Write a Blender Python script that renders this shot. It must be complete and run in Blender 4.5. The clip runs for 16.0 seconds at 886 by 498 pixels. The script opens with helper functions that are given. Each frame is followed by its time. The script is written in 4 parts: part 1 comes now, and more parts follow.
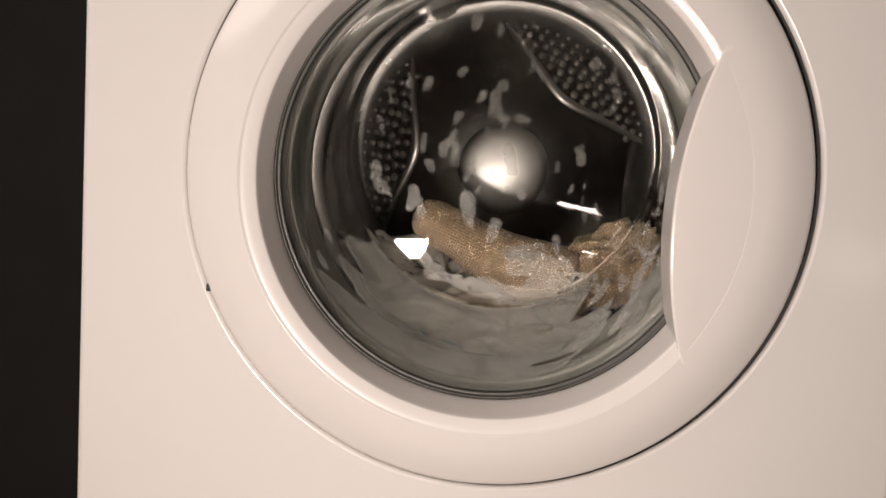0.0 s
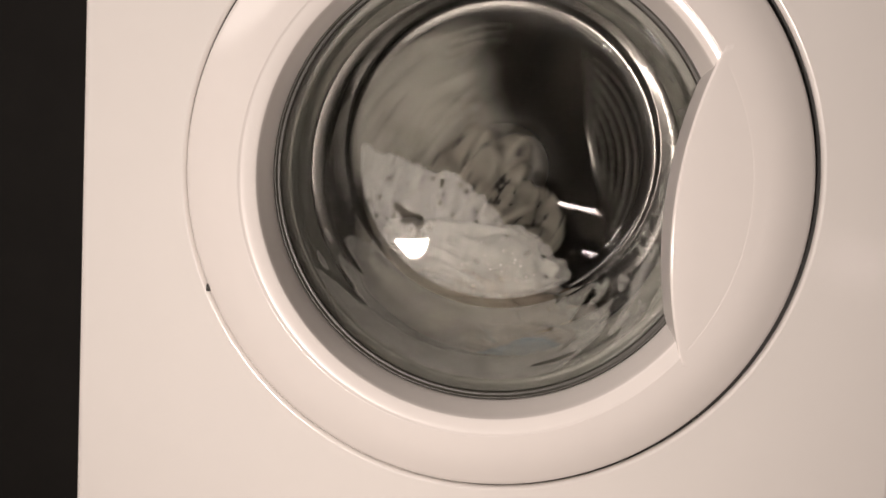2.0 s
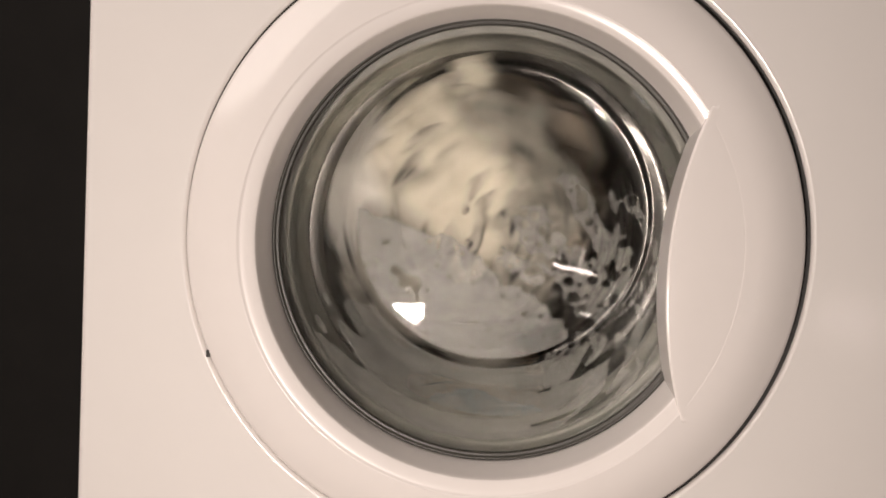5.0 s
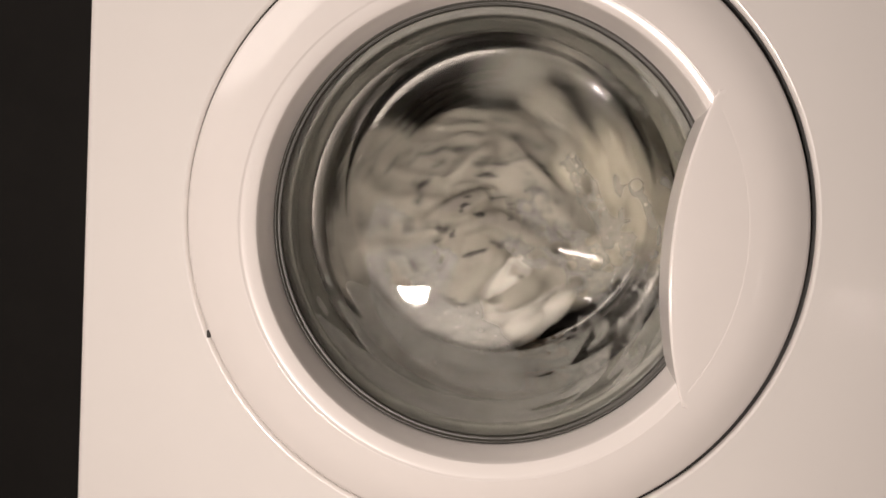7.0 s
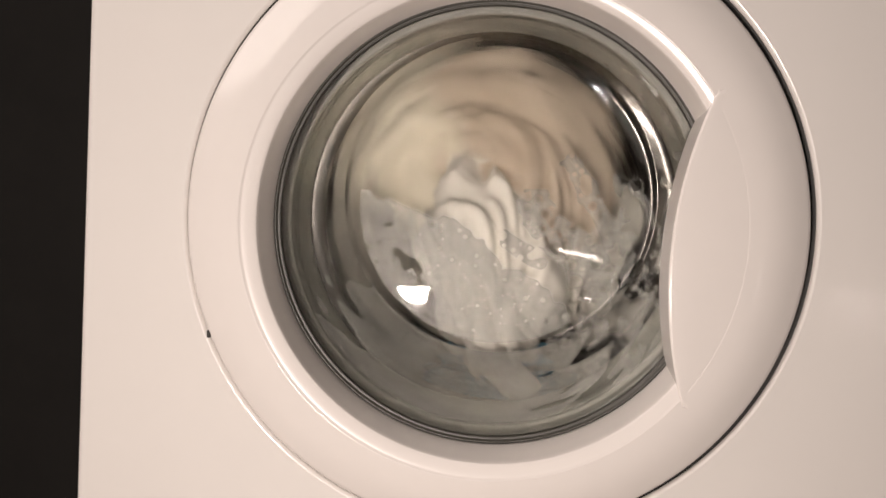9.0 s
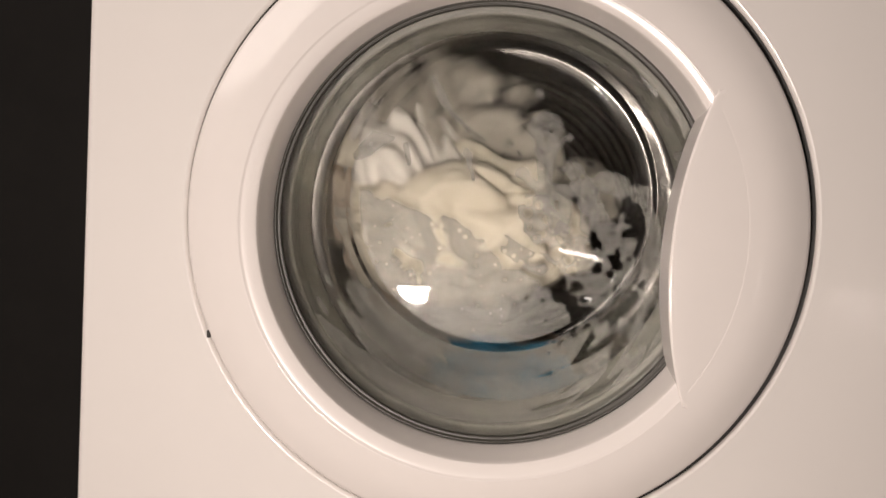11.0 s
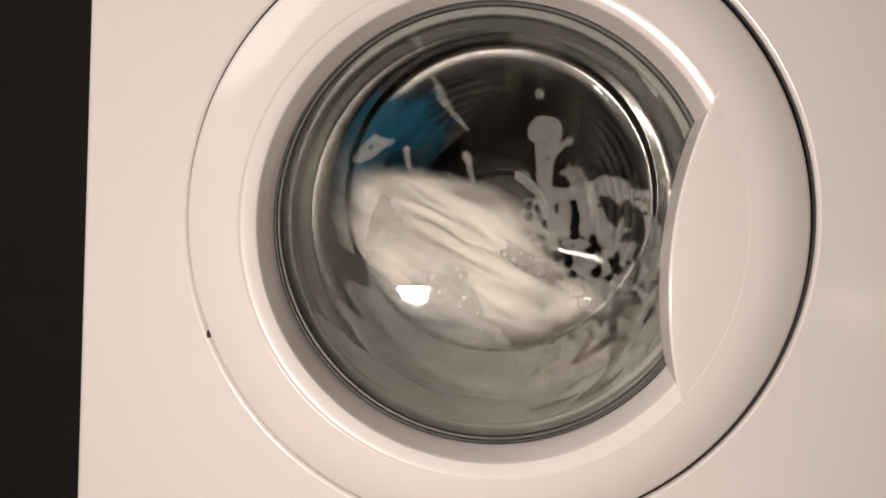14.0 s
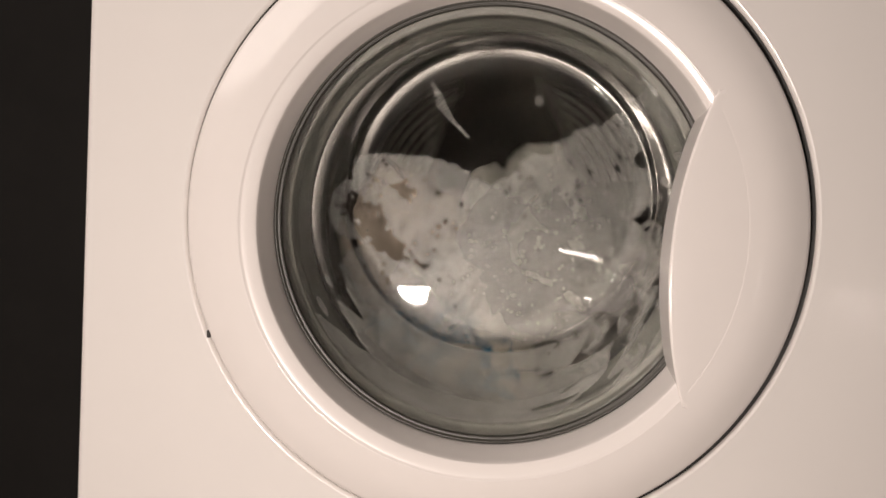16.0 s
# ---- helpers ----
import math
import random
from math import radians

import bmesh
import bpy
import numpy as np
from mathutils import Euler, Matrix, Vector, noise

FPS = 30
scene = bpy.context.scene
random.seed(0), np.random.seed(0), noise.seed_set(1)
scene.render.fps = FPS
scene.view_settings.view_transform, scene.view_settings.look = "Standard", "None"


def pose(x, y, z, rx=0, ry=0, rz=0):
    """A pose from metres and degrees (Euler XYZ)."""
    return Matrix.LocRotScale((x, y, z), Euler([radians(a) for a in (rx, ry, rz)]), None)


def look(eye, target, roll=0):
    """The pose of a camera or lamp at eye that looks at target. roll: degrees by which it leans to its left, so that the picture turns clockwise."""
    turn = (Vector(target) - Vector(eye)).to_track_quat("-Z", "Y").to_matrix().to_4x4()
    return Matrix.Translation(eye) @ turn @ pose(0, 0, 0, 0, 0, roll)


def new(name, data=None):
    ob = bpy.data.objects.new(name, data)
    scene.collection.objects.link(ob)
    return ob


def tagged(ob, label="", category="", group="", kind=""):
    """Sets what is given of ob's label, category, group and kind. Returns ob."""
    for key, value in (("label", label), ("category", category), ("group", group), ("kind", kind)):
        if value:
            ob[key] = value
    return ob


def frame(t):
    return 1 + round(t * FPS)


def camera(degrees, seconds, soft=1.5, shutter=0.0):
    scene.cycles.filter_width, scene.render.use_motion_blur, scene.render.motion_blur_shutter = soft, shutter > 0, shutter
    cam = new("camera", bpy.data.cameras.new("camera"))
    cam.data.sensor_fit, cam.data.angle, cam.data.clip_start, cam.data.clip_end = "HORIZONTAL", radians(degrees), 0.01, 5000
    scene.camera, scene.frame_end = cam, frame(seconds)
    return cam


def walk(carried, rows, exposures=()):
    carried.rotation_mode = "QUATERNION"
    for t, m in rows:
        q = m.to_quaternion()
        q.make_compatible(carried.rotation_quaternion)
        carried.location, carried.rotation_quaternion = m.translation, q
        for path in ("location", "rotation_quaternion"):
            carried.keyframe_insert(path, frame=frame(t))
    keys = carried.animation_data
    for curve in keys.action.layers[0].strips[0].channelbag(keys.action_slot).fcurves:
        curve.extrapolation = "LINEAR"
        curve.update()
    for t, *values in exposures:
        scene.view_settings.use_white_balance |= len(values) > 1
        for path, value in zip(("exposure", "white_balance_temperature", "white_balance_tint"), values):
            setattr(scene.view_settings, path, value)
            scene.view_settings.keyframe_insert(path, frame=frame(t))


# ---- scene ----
cam = camera(50.0, 16.0, soft=1.6, shutter=1.6)
STILL = pose(-0.0111, -0.6836, 0.4856, 83.557, -3.551, 2.446)
REST = pose(-0.0086, -0.6881, 0.4830, 86.472, -2.961, 2.514)
walk(cam, [
    (0.0, STILL), (2.3, STILL),
    (2.5, pose(-0.0135, -0.6842, 0.4870, 83.430, -3.680, 2.300)),
    (3.0, pose(-0.0201, -0.6903, 0.4851, 85.231, -2.679, 1.532)),
    (3.5, pose(-0.0203, -0.6940, 0.4766, 87.559, -2.196, 1.396)),
    (4.0, pose(-0.0147, -0.6944, 0.4831, 88.177, -1.987, 1.833)),
    (5.2, pose(-0.0110, -0.6910, 0.4832, 87.300, -2.500, 2.200)),
    (6.3, REST), (16.0, REST)])

# ---- light ----
world = bpy.data.worlds.new("room_air")
scene.world = world
world.use_nodes = True
world.node_tree.nodes["Background"].inputs[0].default_value = (1.0, 0.86, 0.74, 1)
world.node_tree.nodes["Background"].inputs[1].default_value = 0.05
scene.view_settings.exposure = 0.13


def area(name, eye, target, sx, sz, watts, colour):
    data = bpy.data.lights.new(name, "AREA")
    data.shape, data.size, data.size_y, data.energy, data.color = "RECTANGLE", sx, sz, watts, colour
    ob = new(name, data)
    ob.matrix_world = look(eye, target)
    return ob


WARM = (1.0, 0.865, 0.79)
area("floor_lamp", (-0.102, -0.74, 0.327), (-0.02, 0.13, 0.42), 0.042, 0.021, 3.85, WARM)
# Added fill with no known source; brightens the left of the panel.
area("fill_light", (-1.05, -0.78, 1.38), (0, 0.0, 0.4), 1.10, 0.90, 12, WARM)
area("strip_light", (0.165, -1.02, 0.382), (0.07, 0.13, 0.42), 0.055, 0.007, 0.05, WARM)
area("strip_light", (0.183, -1.02, 0.316), (0.07, 0.13, 0.42), 0.026, 0.0035, 0.012, WARM)
area("side_lamp", (0.99, -1.85, 0.23), (0.26, 0, 0.42), 0.07, 0.07, 0.13, WARM)
Z0 = 0.46          # height of the door's centre over the floor


# ---- materials ----
def material(name, colour, rough=0.5, metal=0.0, grain=0.0, scale=60.0, bump=0.0, bump_scale=200.0, stretch=(1, 1, 1), coat=0.0, sheen=0.0):
    """Principled material whose colour varies by noise at two scales, with a fine relief."""
    mat = bpy.data.materials.new(name)
    mat.use_nodes = True
    nt = mat.node_tree
    b = nt.nodes["Principled BSDF"]
    b.inputs["Roughness"].default_value = rough
    b.inputs["Metallic"].default_value = metal
    b.inputs["Coat Weight"].default_value = coat
    b.inputs["Coat Roughness"].default_value = 0.3
    b.inputs["Sheen Weight"].default_value = sheen
    tc = nt.nodes.new("ShaderNodeTexCoord")
    mp = nt.nodes.new("ShaderNodeMapping")
    mp.inputs["Scale"].default_value = stretch
    nt.links.new(tc.outputs["Object"], mp.inputs["Vector"])
    n1 = nt.nodes.new("ShaderNodeTexNoise")
    n1.inputs["Scale"].default_value, n1.inputs["Detail"].default_value = scale, 4
    n2 = nt.nodes.new("ShaderNodeTexNoise")
    n2.inputs["Scale"].default_value, n2.inputs["Detail"].default_value = scale / 9, 3
    add = nt.nodes.new("ShaderNodeMath")
    add.operation = "ADD"
    for n in (n1, n2):
        nt.links.new(mp.outputs["Vector"], n.inputs["Vector"])
    nt.links.new(n1.outputs["Fac"], add.inputs[0])
    nt.links.new(n2.outputs["Fac"], add.inputs[1])
    ramp = nt.nodes.new("ShaderNodeMapRange")
    ramp.inputs["From Min"].default_value, ramp.inputs["From Max"].default_value = 0.6, 1.4
    ramp.inputs["To Min"].default_value, ramp.inputs["To Max"].default_value = 1 - grain, 1 + grain * 0.6
    nt.links.new(add.outputs[0], ramp.inputs["Value"])
    mul = nt.nodes.new("ShaderNodeVectorMath")
    mul.operation = "SCALE"
    mul.inputs[0].default_value = colour
    nt.links.new(ramp.outputs["Result"], mul.inputs["Scale"])
    nt.links.new(mul.outputs["Vector"], b.inputs["Base Color"])
    if bump:
        n3 = nt.nodes.new("ShaderNodeTexNoise")
        n3.inputs["Scale"].default_value, n3.inputs["Detail"].default_value = bump_scale, 5
        nt.links.new(mp.outputs["Vector"], n3.inputs["Vector"])
        bp = nt.nodes.new("ShaderNodeBump")
        bp.inputs["Strength"].default_value, bp.inputs["Distance"].default_value = bump, 0.001
        nt.links.new(n3.outputs["Fac"], bp.inputs["Height"])
        nt.links.new(bp.outputs["Normal"], b.inputs["Normal"])
    return mat


def weave(mat, scale, strength):
    """Crossed ribs of a knit or weave, as relief, on top of a material."""
    nt = mat.node_tree
    b = nt.nodes["Principled BSDF"]
    tc = nt.nodes.new("ShaderNodeTexCoord")
    waves = []
    for axis in ("X", "Z"):
        w = nt.nodes.new("ShaderNodeTexWave")
        w.bands_direction = axis
        w.inputs["Scale"].default_value, w.inputs["Distortion"].default_value = scale, 2.0
        w.inputs["Detail Scale"].default_value = 4.0
        nt.links.new(tc.outputs["Object"], w.inputs["Vector"])
        waves.append(w)
    m = nt.nodes.new("ShaderNodeMath")
    m.operation = "MULTIPLY"
    nt.links.new(waves[0].outputs["Fac"], m.inputs[0])
    nt.links.new(waves[1].outputs["Fac"], m.inputs[1])
    bp = nt.nodes.new("ShaderNodeBump")
    bp.inputs["Strength"].default_value, bp.inputs["Distance"].default_value = strength, 0.004
    nt.links.new(m.outputs[0], bp.inputs["Height"])
    nt.links.new(bp.outputs["Normal"], b.inputs["Normal"])
    return mat


def printed(mat, colour, scale, share):
    """Dark printed dashes over a cloth."""
    nt = mat.node_tree
    b = nt.nodes["Principled BSDF"]
    old = b.inputs["Base Color"].links[0].from_socket
    tc = nt.nodes.new("ShaderNodeTexCoord")
    mp = nt.nodes.new("ShaderNodeMapping")
    mp.inputs["Scale"].default_value = (1.0, 1.0, 2.6)
    nz = nt.nodes.new("ShaderNodeTexNoise")
    nz.inputs["Scale"].default_value, nz.inputs["Detail"].default_value = scale, 1.0
    r = nt.nodes.new("ShaderNodeMapRange")
    r.inputs["From Min"].default_value, r.inputs["From Max"].default_value = share, share + 0.025
    mix = nt.nodes.new("ShaderNodeMix")
    mix.data_type = "RGBA"
    nt.links.new(tc.outputs["Object"], mp.inputs["Vector"])
    nt.links.new(mp.outputs["Vector"], nz.inputs["Vector"])
    nt.links.new(nz.outputs["Fac"], r.inputs["Value"])
    nt.links.new(r.outputs["Result"], mix.inputs["Factor"])
    nt.links.new(old, mix.inputs["A"])
    mix.inputs["B"].default_value = (*colour, 1)
    nt.links.new(mix.outputs["Result"], b.inputs["Base Color"])
    return mat


def glass(name, colour, ior=1.45, rough=0.0):
    mat = bpy.data.materials.new(name)
    mat.use_nodes = True
    b = mat.node_tree.nodes["Principled BSDF"]
    b.inputs["Base Color"].default_value = (*colour, 1)
    b.inputs["Transmission Weight"].default_value = 1.0
    b.inputs["Roughness"].default_value, b.inputs["IOR"].default_value = rough, ior
    nt = mat.node_tree
    tc, nz, bp = nt.nodes.new("ShaderNodeTexCoord"), nt.nodes.new("ShaderNodeTexNoise"), nt.nodes.new("ShaderNodeBump")
    nz.inputs["Scale"].default_value, nz.inputs["Detail"].default_value = 22, 2
    bp.inputs["Strength"].default_value, bp.inputs["Distance"].default_value = 0.012, 0.004
    nt.links.new(tc.outputs["Object"], nz.inputs["Vector"])
    nt.links.new(nz.outputs["Fac"], bp.inputs["Height"])
    nt.links.new(bp.outputs["Normal"], b.inputs["Normal"])
    return mat


def suds(name, colour, dense, vary, scale):
    """Wet foam: part lets light straight through, part scatters it; tiny bubbles by noise."""
    mat = bpy.data.materials.new(name)
    mat.use_nodes = True
    nt = mat.node_tree
    b = nt.nodes["Principled BSDF"]
    b.inputs["Base Color"].default_value = (*colour, 1)
    b.inputs["Roughness"].default_value = 0.35
    tr = nt.nodes.new("ShaderNodeBsdfTransparent")
    mix = nt.nodes.new("ShaderNodeMixShader")
    tc = nt.nodes.new("ShaderNodeTexCoord")
    nz = nt.nodes.new("ShaderNodeTexNoise")
    nz.inputs["Scale"].default_value, nz.inputs["Detail"].default_value = scale, 5
    r = nt.nodes.new("ShaderNodeMapRange")
    r.inputs["From Min"].default_value, r.inputs["From Max"].default_value = 0.3, 0.7
    r.inputs["To Min"].default_value, r.inputs["To Max"].default_value = dense - vary, dense + vary
    nt.links.new(tc.outputs["Object"], nz.inputs["Vector"])
    nt.links.new(nz.outputs["Fac"], r.inputs["Value"])
    nt.links.new(r.outputs["Result"], mix.inputs["Fac"])
    nt.links.new(tr.outputs[0], mix.inputs[1])
    nt.links.new(b.outputs[0], mix.inputs[2])
    nt.links.new(mix.outputs[0], nt.nodes["Material Output"].inputs["Surface"])
    return mat


ENAMEL = material("white_enamel", (0.80, 0.77, 0.74), 0.13, grain=0.015, scale=30, bump=0.03, bump_scale=900, coat=0.3)
PLASTIC = material("white_plastic", (0.80, 0.76, 0.73), 0.15, grain=0.02, scale=40, bump=0.012, bump_scale=500)
SEAM = material("dark_seam", (0.03, 0.028, 0.026), 0.6, grain=0.2)
# One drum steel in three tones; the interior's shade is in this dark one.
STEEL = material("shaded_drum_steel", (0.24, 0.228, 0.215), 0.24, 1.0, grain=0.12, scale=70, bump=0.04, bump_scale=300)
# Lighter copy for the hub: the light on it is in the colour.
LIT_STEEL = material("lit_hub_steel", (0.66, 0.635, 0.605), 0.36, 0.95, grain=0.10, scale=70, bump=0.05, bump_scale=300)
# Lighter copy for holes and ridges, coloured to read as glints.
EMBOSSED = material("embossed_glint_steel", (0.42, 0.40, 0.375), 0.33, 1.0, grain=0.12, scale=70)
RUBBER = material("grey_rubber", (0.25, 0.245, 0.215), 0.5, grain=0.2, scale=60, bump=0.1)
OLIVE = material("olive_rubber", (0.045, 0.043, 0.034), 0.35, grain=0.2, scale=60)
CHARCOAL = material("charcoal_board", (0.008, 0.0073, 0.0066), 0.85, grain=0.25, scale=25, bump=0.1, bump_scale=400)
CHARCOAL.node_tree.nodes["Principled BSDF"].inputs["Specular IOR Level"].default_value = 0.15
PAINT = material("wall_paint", (0.62, 0.57, 0.50), 0.8, grain=0.04, scale=12, bump=0.1, bump_scale=300)
TILE = material("floor_tile", (0.30, 0.26, 0.22), 0.5, grain=0.15, scale=9, bump=0.08)
GLASS = glass("door_glass", (0.80, 0.81, 0.79))
FOAM = suds("white_suds", (0.30, 0.29, 0.273), 0.245, 0.06, 120)
THICK = suds("thick_suds", (0.60, 0.57, 0.53), 0.16, 0.08, 36)
DROPS = suds("thin_suds", (0.28, 0.27, 0.255), 0.17, 0.09, 260)
FILM = suds("grey_suds_film", (0.36, 0.35, 0.325), 0.34, 0.12, 28)
KNIT = weave(material("tan_knit", (0.38, 0.25, 0.14), 0.8, grain=0.12, scale=90, sheen=0.2), 130, 0.9)
RIBBED = weave(material("brown_ribbed_knit", (0.27, 0.18, 0.10), 0.8, grain=0.2, scale=90, sheen=0.2), 120, 0.7)
CREAM = material("cream_cotton", (0.60, 0.55, 0.45), 0.75, grain=0.08, scale=50, bump=0.25, bump_scale=500, sheen=0.2)
WHITE = material("white_cotton", (0.60, 0.57, 0.52), 0.75, grain=0.08, scale=50, bump=0.25, bump_scale=500, sheen=0.2)
PRINT = printed(material("printed_cotton", (0.29, 0.268, 0.23), 0.75, grain=0.10, scale=50, bump=0.25, bump_scale=500), (0.035, 0.03, 0.028), 52, 0.625)
PALE = material("pale_cotton", (0.42, 0.40, 0.36), 0.75, grain=0.10, scale=50, bump=0.25, bump_scale=500)
BLUE = printed(material("bright_blue_cloth", (0.010, 0.145, 0.26), 0.7, grain=0.55, scale=60, bump=0.25, bump_scale=500), (0.14, 0.25, 0.30), 17, 0.62)
BEIGE = material("beige_cotton", (0.42, 0.35, 0.28), 0.75, grain=0.10, scale=50, bump=0.25, bump_scale=500)


# ---- building helpers ----
def mesh_of(name, bm, mat, smooth=True):
    bmesh.ops.recalc_face_normals(bm, faces=bm.faces)
    me = bpy.data.meshes.new(name)
    bm.to_mesh(me)
    bm.free()
    me.materials.append(mat)
    if smooth:
        me.polygons.foreach_set("use_smooth", [True] * len(me.polygons))
    return me


def part(name, bm, mat, parent=None, label="", smooth=True):
    ob = new(name, mesh_of(name, bm, mat, smooth))
    if parent:
        ob.parent = parent
    return tagged(ob, label)


def lathe(profile, n=160, centre=(0, 0), closed=False):
    """Turn a profile of (radius, depth, x shift, z shift) about the door's axis."""
    bm = bmesh.new()
    rings = []
    for p in profile:
        r, y = p[0], p[1]
        dx, dz = (p[2], p[3]) if len(p) > 2 else (0, 0)
        rings.append([bm.verts.new((centre[0] + dx + r * math.sin(2 * math.pi * i / n), y, Z0 + centre[1] + dz + r * math.cos(2 * math.pi * i / n))) for i in range(n)])
    pairs = list(zip(rings, rings[1:])) + ([(rings[-1], rings[0])] if closed else [])
    for a, b in pairs:
        for i in range(n):
            bm.faces.new((a[i], a[(i + 1) % n], b[(i + 1) % n], b[i]))
    bmesh.ops.remove_doubles(bm, verts=bm.verts, dist=1e-6)
    return bm


def box(x0, x1, y0, y1, z0, z1, bevel=0.0):
    bm = bmesh.new()
    bmesh.ops.create_cube(bm, size=1)
    for v in bm.verts:
        v.co = ((x0 + x1) / 2 + v.co.x * (x1 - x0), (y0 + y1) / 2 + v.co.y * (y1 - y0), (z0 + z1) / 2 + v.co.z * (z1 - z0))
    if bevel:
        bmesh.ops.bevel(bm, geom=bm.edges[:], offset=bevel, segments=3, affect="EDGES", profile=0.5)
    return bm


# ---- the room ----
def structure(name, bm, mat, label):
    return tagged(part(name, bm, mat, None, label, False), label, "structure", "", "structure")


structure("floor", box(-3, 3, -4, 0.9, -0.1, 0), TILE, "dull brown floor under the washing machine")
structure("wall_north", box(-3, 3, 0.8, 0.9, 0, 2.5), PAINT, "plain painted wall behind the machine")
structure("wall_south", box(-3, 3, -4.1, -4.0, 0, 2.5), PAINT, "plain painted wall")
structure("wall_east", box(3, 3.1, -4, 0.9, 0, 2.5), PAINT, "plain painted wall")
structure("wall_west", box(-3.1, -3, -4, 0.9, 0, 2.5), PAINT, "plain painted wall")
structure("ceiling", box(-3.1, 3.1, -4.1, 0.9, 2.5, 2.6), PAINT, "plain painted ceiling")


def cupboard():
    ob = tagged(new("cupboard"), "dark charcoal cupboard standing beside the washing machine", "cupboard")
    part("side_panel", box(-0.93, -0.3035, 0.04, 0.64, 0.0, 1.9, 0.002), CHARCOAL, ob, smooth=False)
    part("door", box(-0.928, -0.3045, 0.018, 0.037, 0.06, 1.88, 0.0015), CHARCOAL, ob, smooth=False)


cupboard()

# ---- the washing machine ----
machine = tagged(new("washing_machine"), "white front-loading washing machine running with its round door shut", "washing machine")
HOLE = 0.2283


def front_panel():
    """Sheet with rounded outer edges and a round opening with a turned-in rim."""
    bm = bmesh.new()
    n = 160
    outer_x, z_low, z_high = 0.3025, 0.02, 0.85
    rows = []
    for inset, y, kind in ((0, 0.60, "o"), (0, 0.005, "o"), (0.0006, 0.0022, "o"), (0.002, 0.0006, "o"), (0.005, 0.0, "o"), (0.006, 0.0, "o"), (0.003, 0.0, "h"), (0.002, 0.0, "h"), (0.0, 0.002, "h"), (0, 0.005, "h")):
        ring = []
        for i in range(n):
            a = 2 * math.pi * i / n
            if kind == "o":
                sx, sz = math.sin(a), math.cos(a)
                hx = outer_x - inset
                hz = (z_high - Z0 if sz > 0 else Z0 - z_low) - inset
                k = min(hx / max(abs(sx), 1e-9), hz / max(abs(sz), 1e-9))
                ring.append(bm.verts.new((k * sx, y, Z0 + k * sz)))
            else:
                ring.append(bm.verts.new((0.0019 + (HOLE + inset) * math.sin(a), y, Z0 + 0.0012 + (HOLE + inset) * math.cos(a))))
        rows.append(ring)
    for a, b in zip(rows, rows[1:]):
        for i in range(n):
            bm.faces.new((a[i], a[(i + 1) % n], b[(i + 1) % n], b[i]))
    ob = part("front_panel", bm, ENAMEL, machine)
    ob.data.polygons.foreach_set("use_smooth", [f.area < 2e-4 for f in ob.data.polygons])
    return ob


shell = front_panel()
part("back_panel", box(-0.298, 0.298, 0.590, 0.598, 0.03, 0.84), ENAMEL, machine, smooth=False)
part("tub_front", lathe([(0.250, 0.008), (0.236, 0.009), (0.227, 0.012), (0.222, 0.030), (0.19, 0.036), (0.185, 0.06), (0.175, 0.10)]), SEAM, machine, "dark gap round the door")


def face(r):
    """Depth of the door's domed face at a radius."""
    return -0.012 + 0.010 * max(0.0, (r - 0.188) / 0.036) ** 2.0


def bevel_row(f):
    """Point on the inner bevel, from its crest (0) to the throat's edge (1); it steepens inwards."""
    r = 0.1814 + (0.1716 - 0.1814) * f
    return (r, -0.0119 + 0.0019 * f + 0.0011 * f * f, -0.0030 + 0.0020 * f, -0.0030 + 0.0012 * f)


door = part("door", lathe([(0.2255, 0.026), (0.2258, 0.004), (0.2250, 0.0), (0.2235, -0.0025), (0.2215, face(0.2215)), (0.215, face(0.215)), (0.205, face(0.205)), (0.195, face(0.195)),
                           (0.1890, -0.0120, -0.001, -0.001), (0.1828, -0.0122, -0.003, -0.003), (0.1821, -0.0122, -0.003, -0.003), (0.1816, -0.0121, -0.003, -0.003)]
                          + [bevel_row(i / 6) for i in range(7)]
                          + [(0.1714, -0.0087, -0.001, -0.0018), (0.1711, -0.0080, -0.001, -0.0018), (0.1705, -0.0030, -0.001, -0.0016), (0.1690, 0.008, -0.0008, -0.0014), (0.1656, 0.0290, -0.0006, -0.0012), (0.1654, 0.034, -0.0006, -0.0012),
                           (0.20, 0.034)], closed=True), PLASTIC, machine, "white plastic door ring with a bevelled inner edge")


def blend(r):
    """0 at the plate's inner half, 1 where it runs out into the door's face."""
    u = min(1.0, max(0.0, (r - 0.150) / 0.050))
    return u * u * (3 - 2 * u)


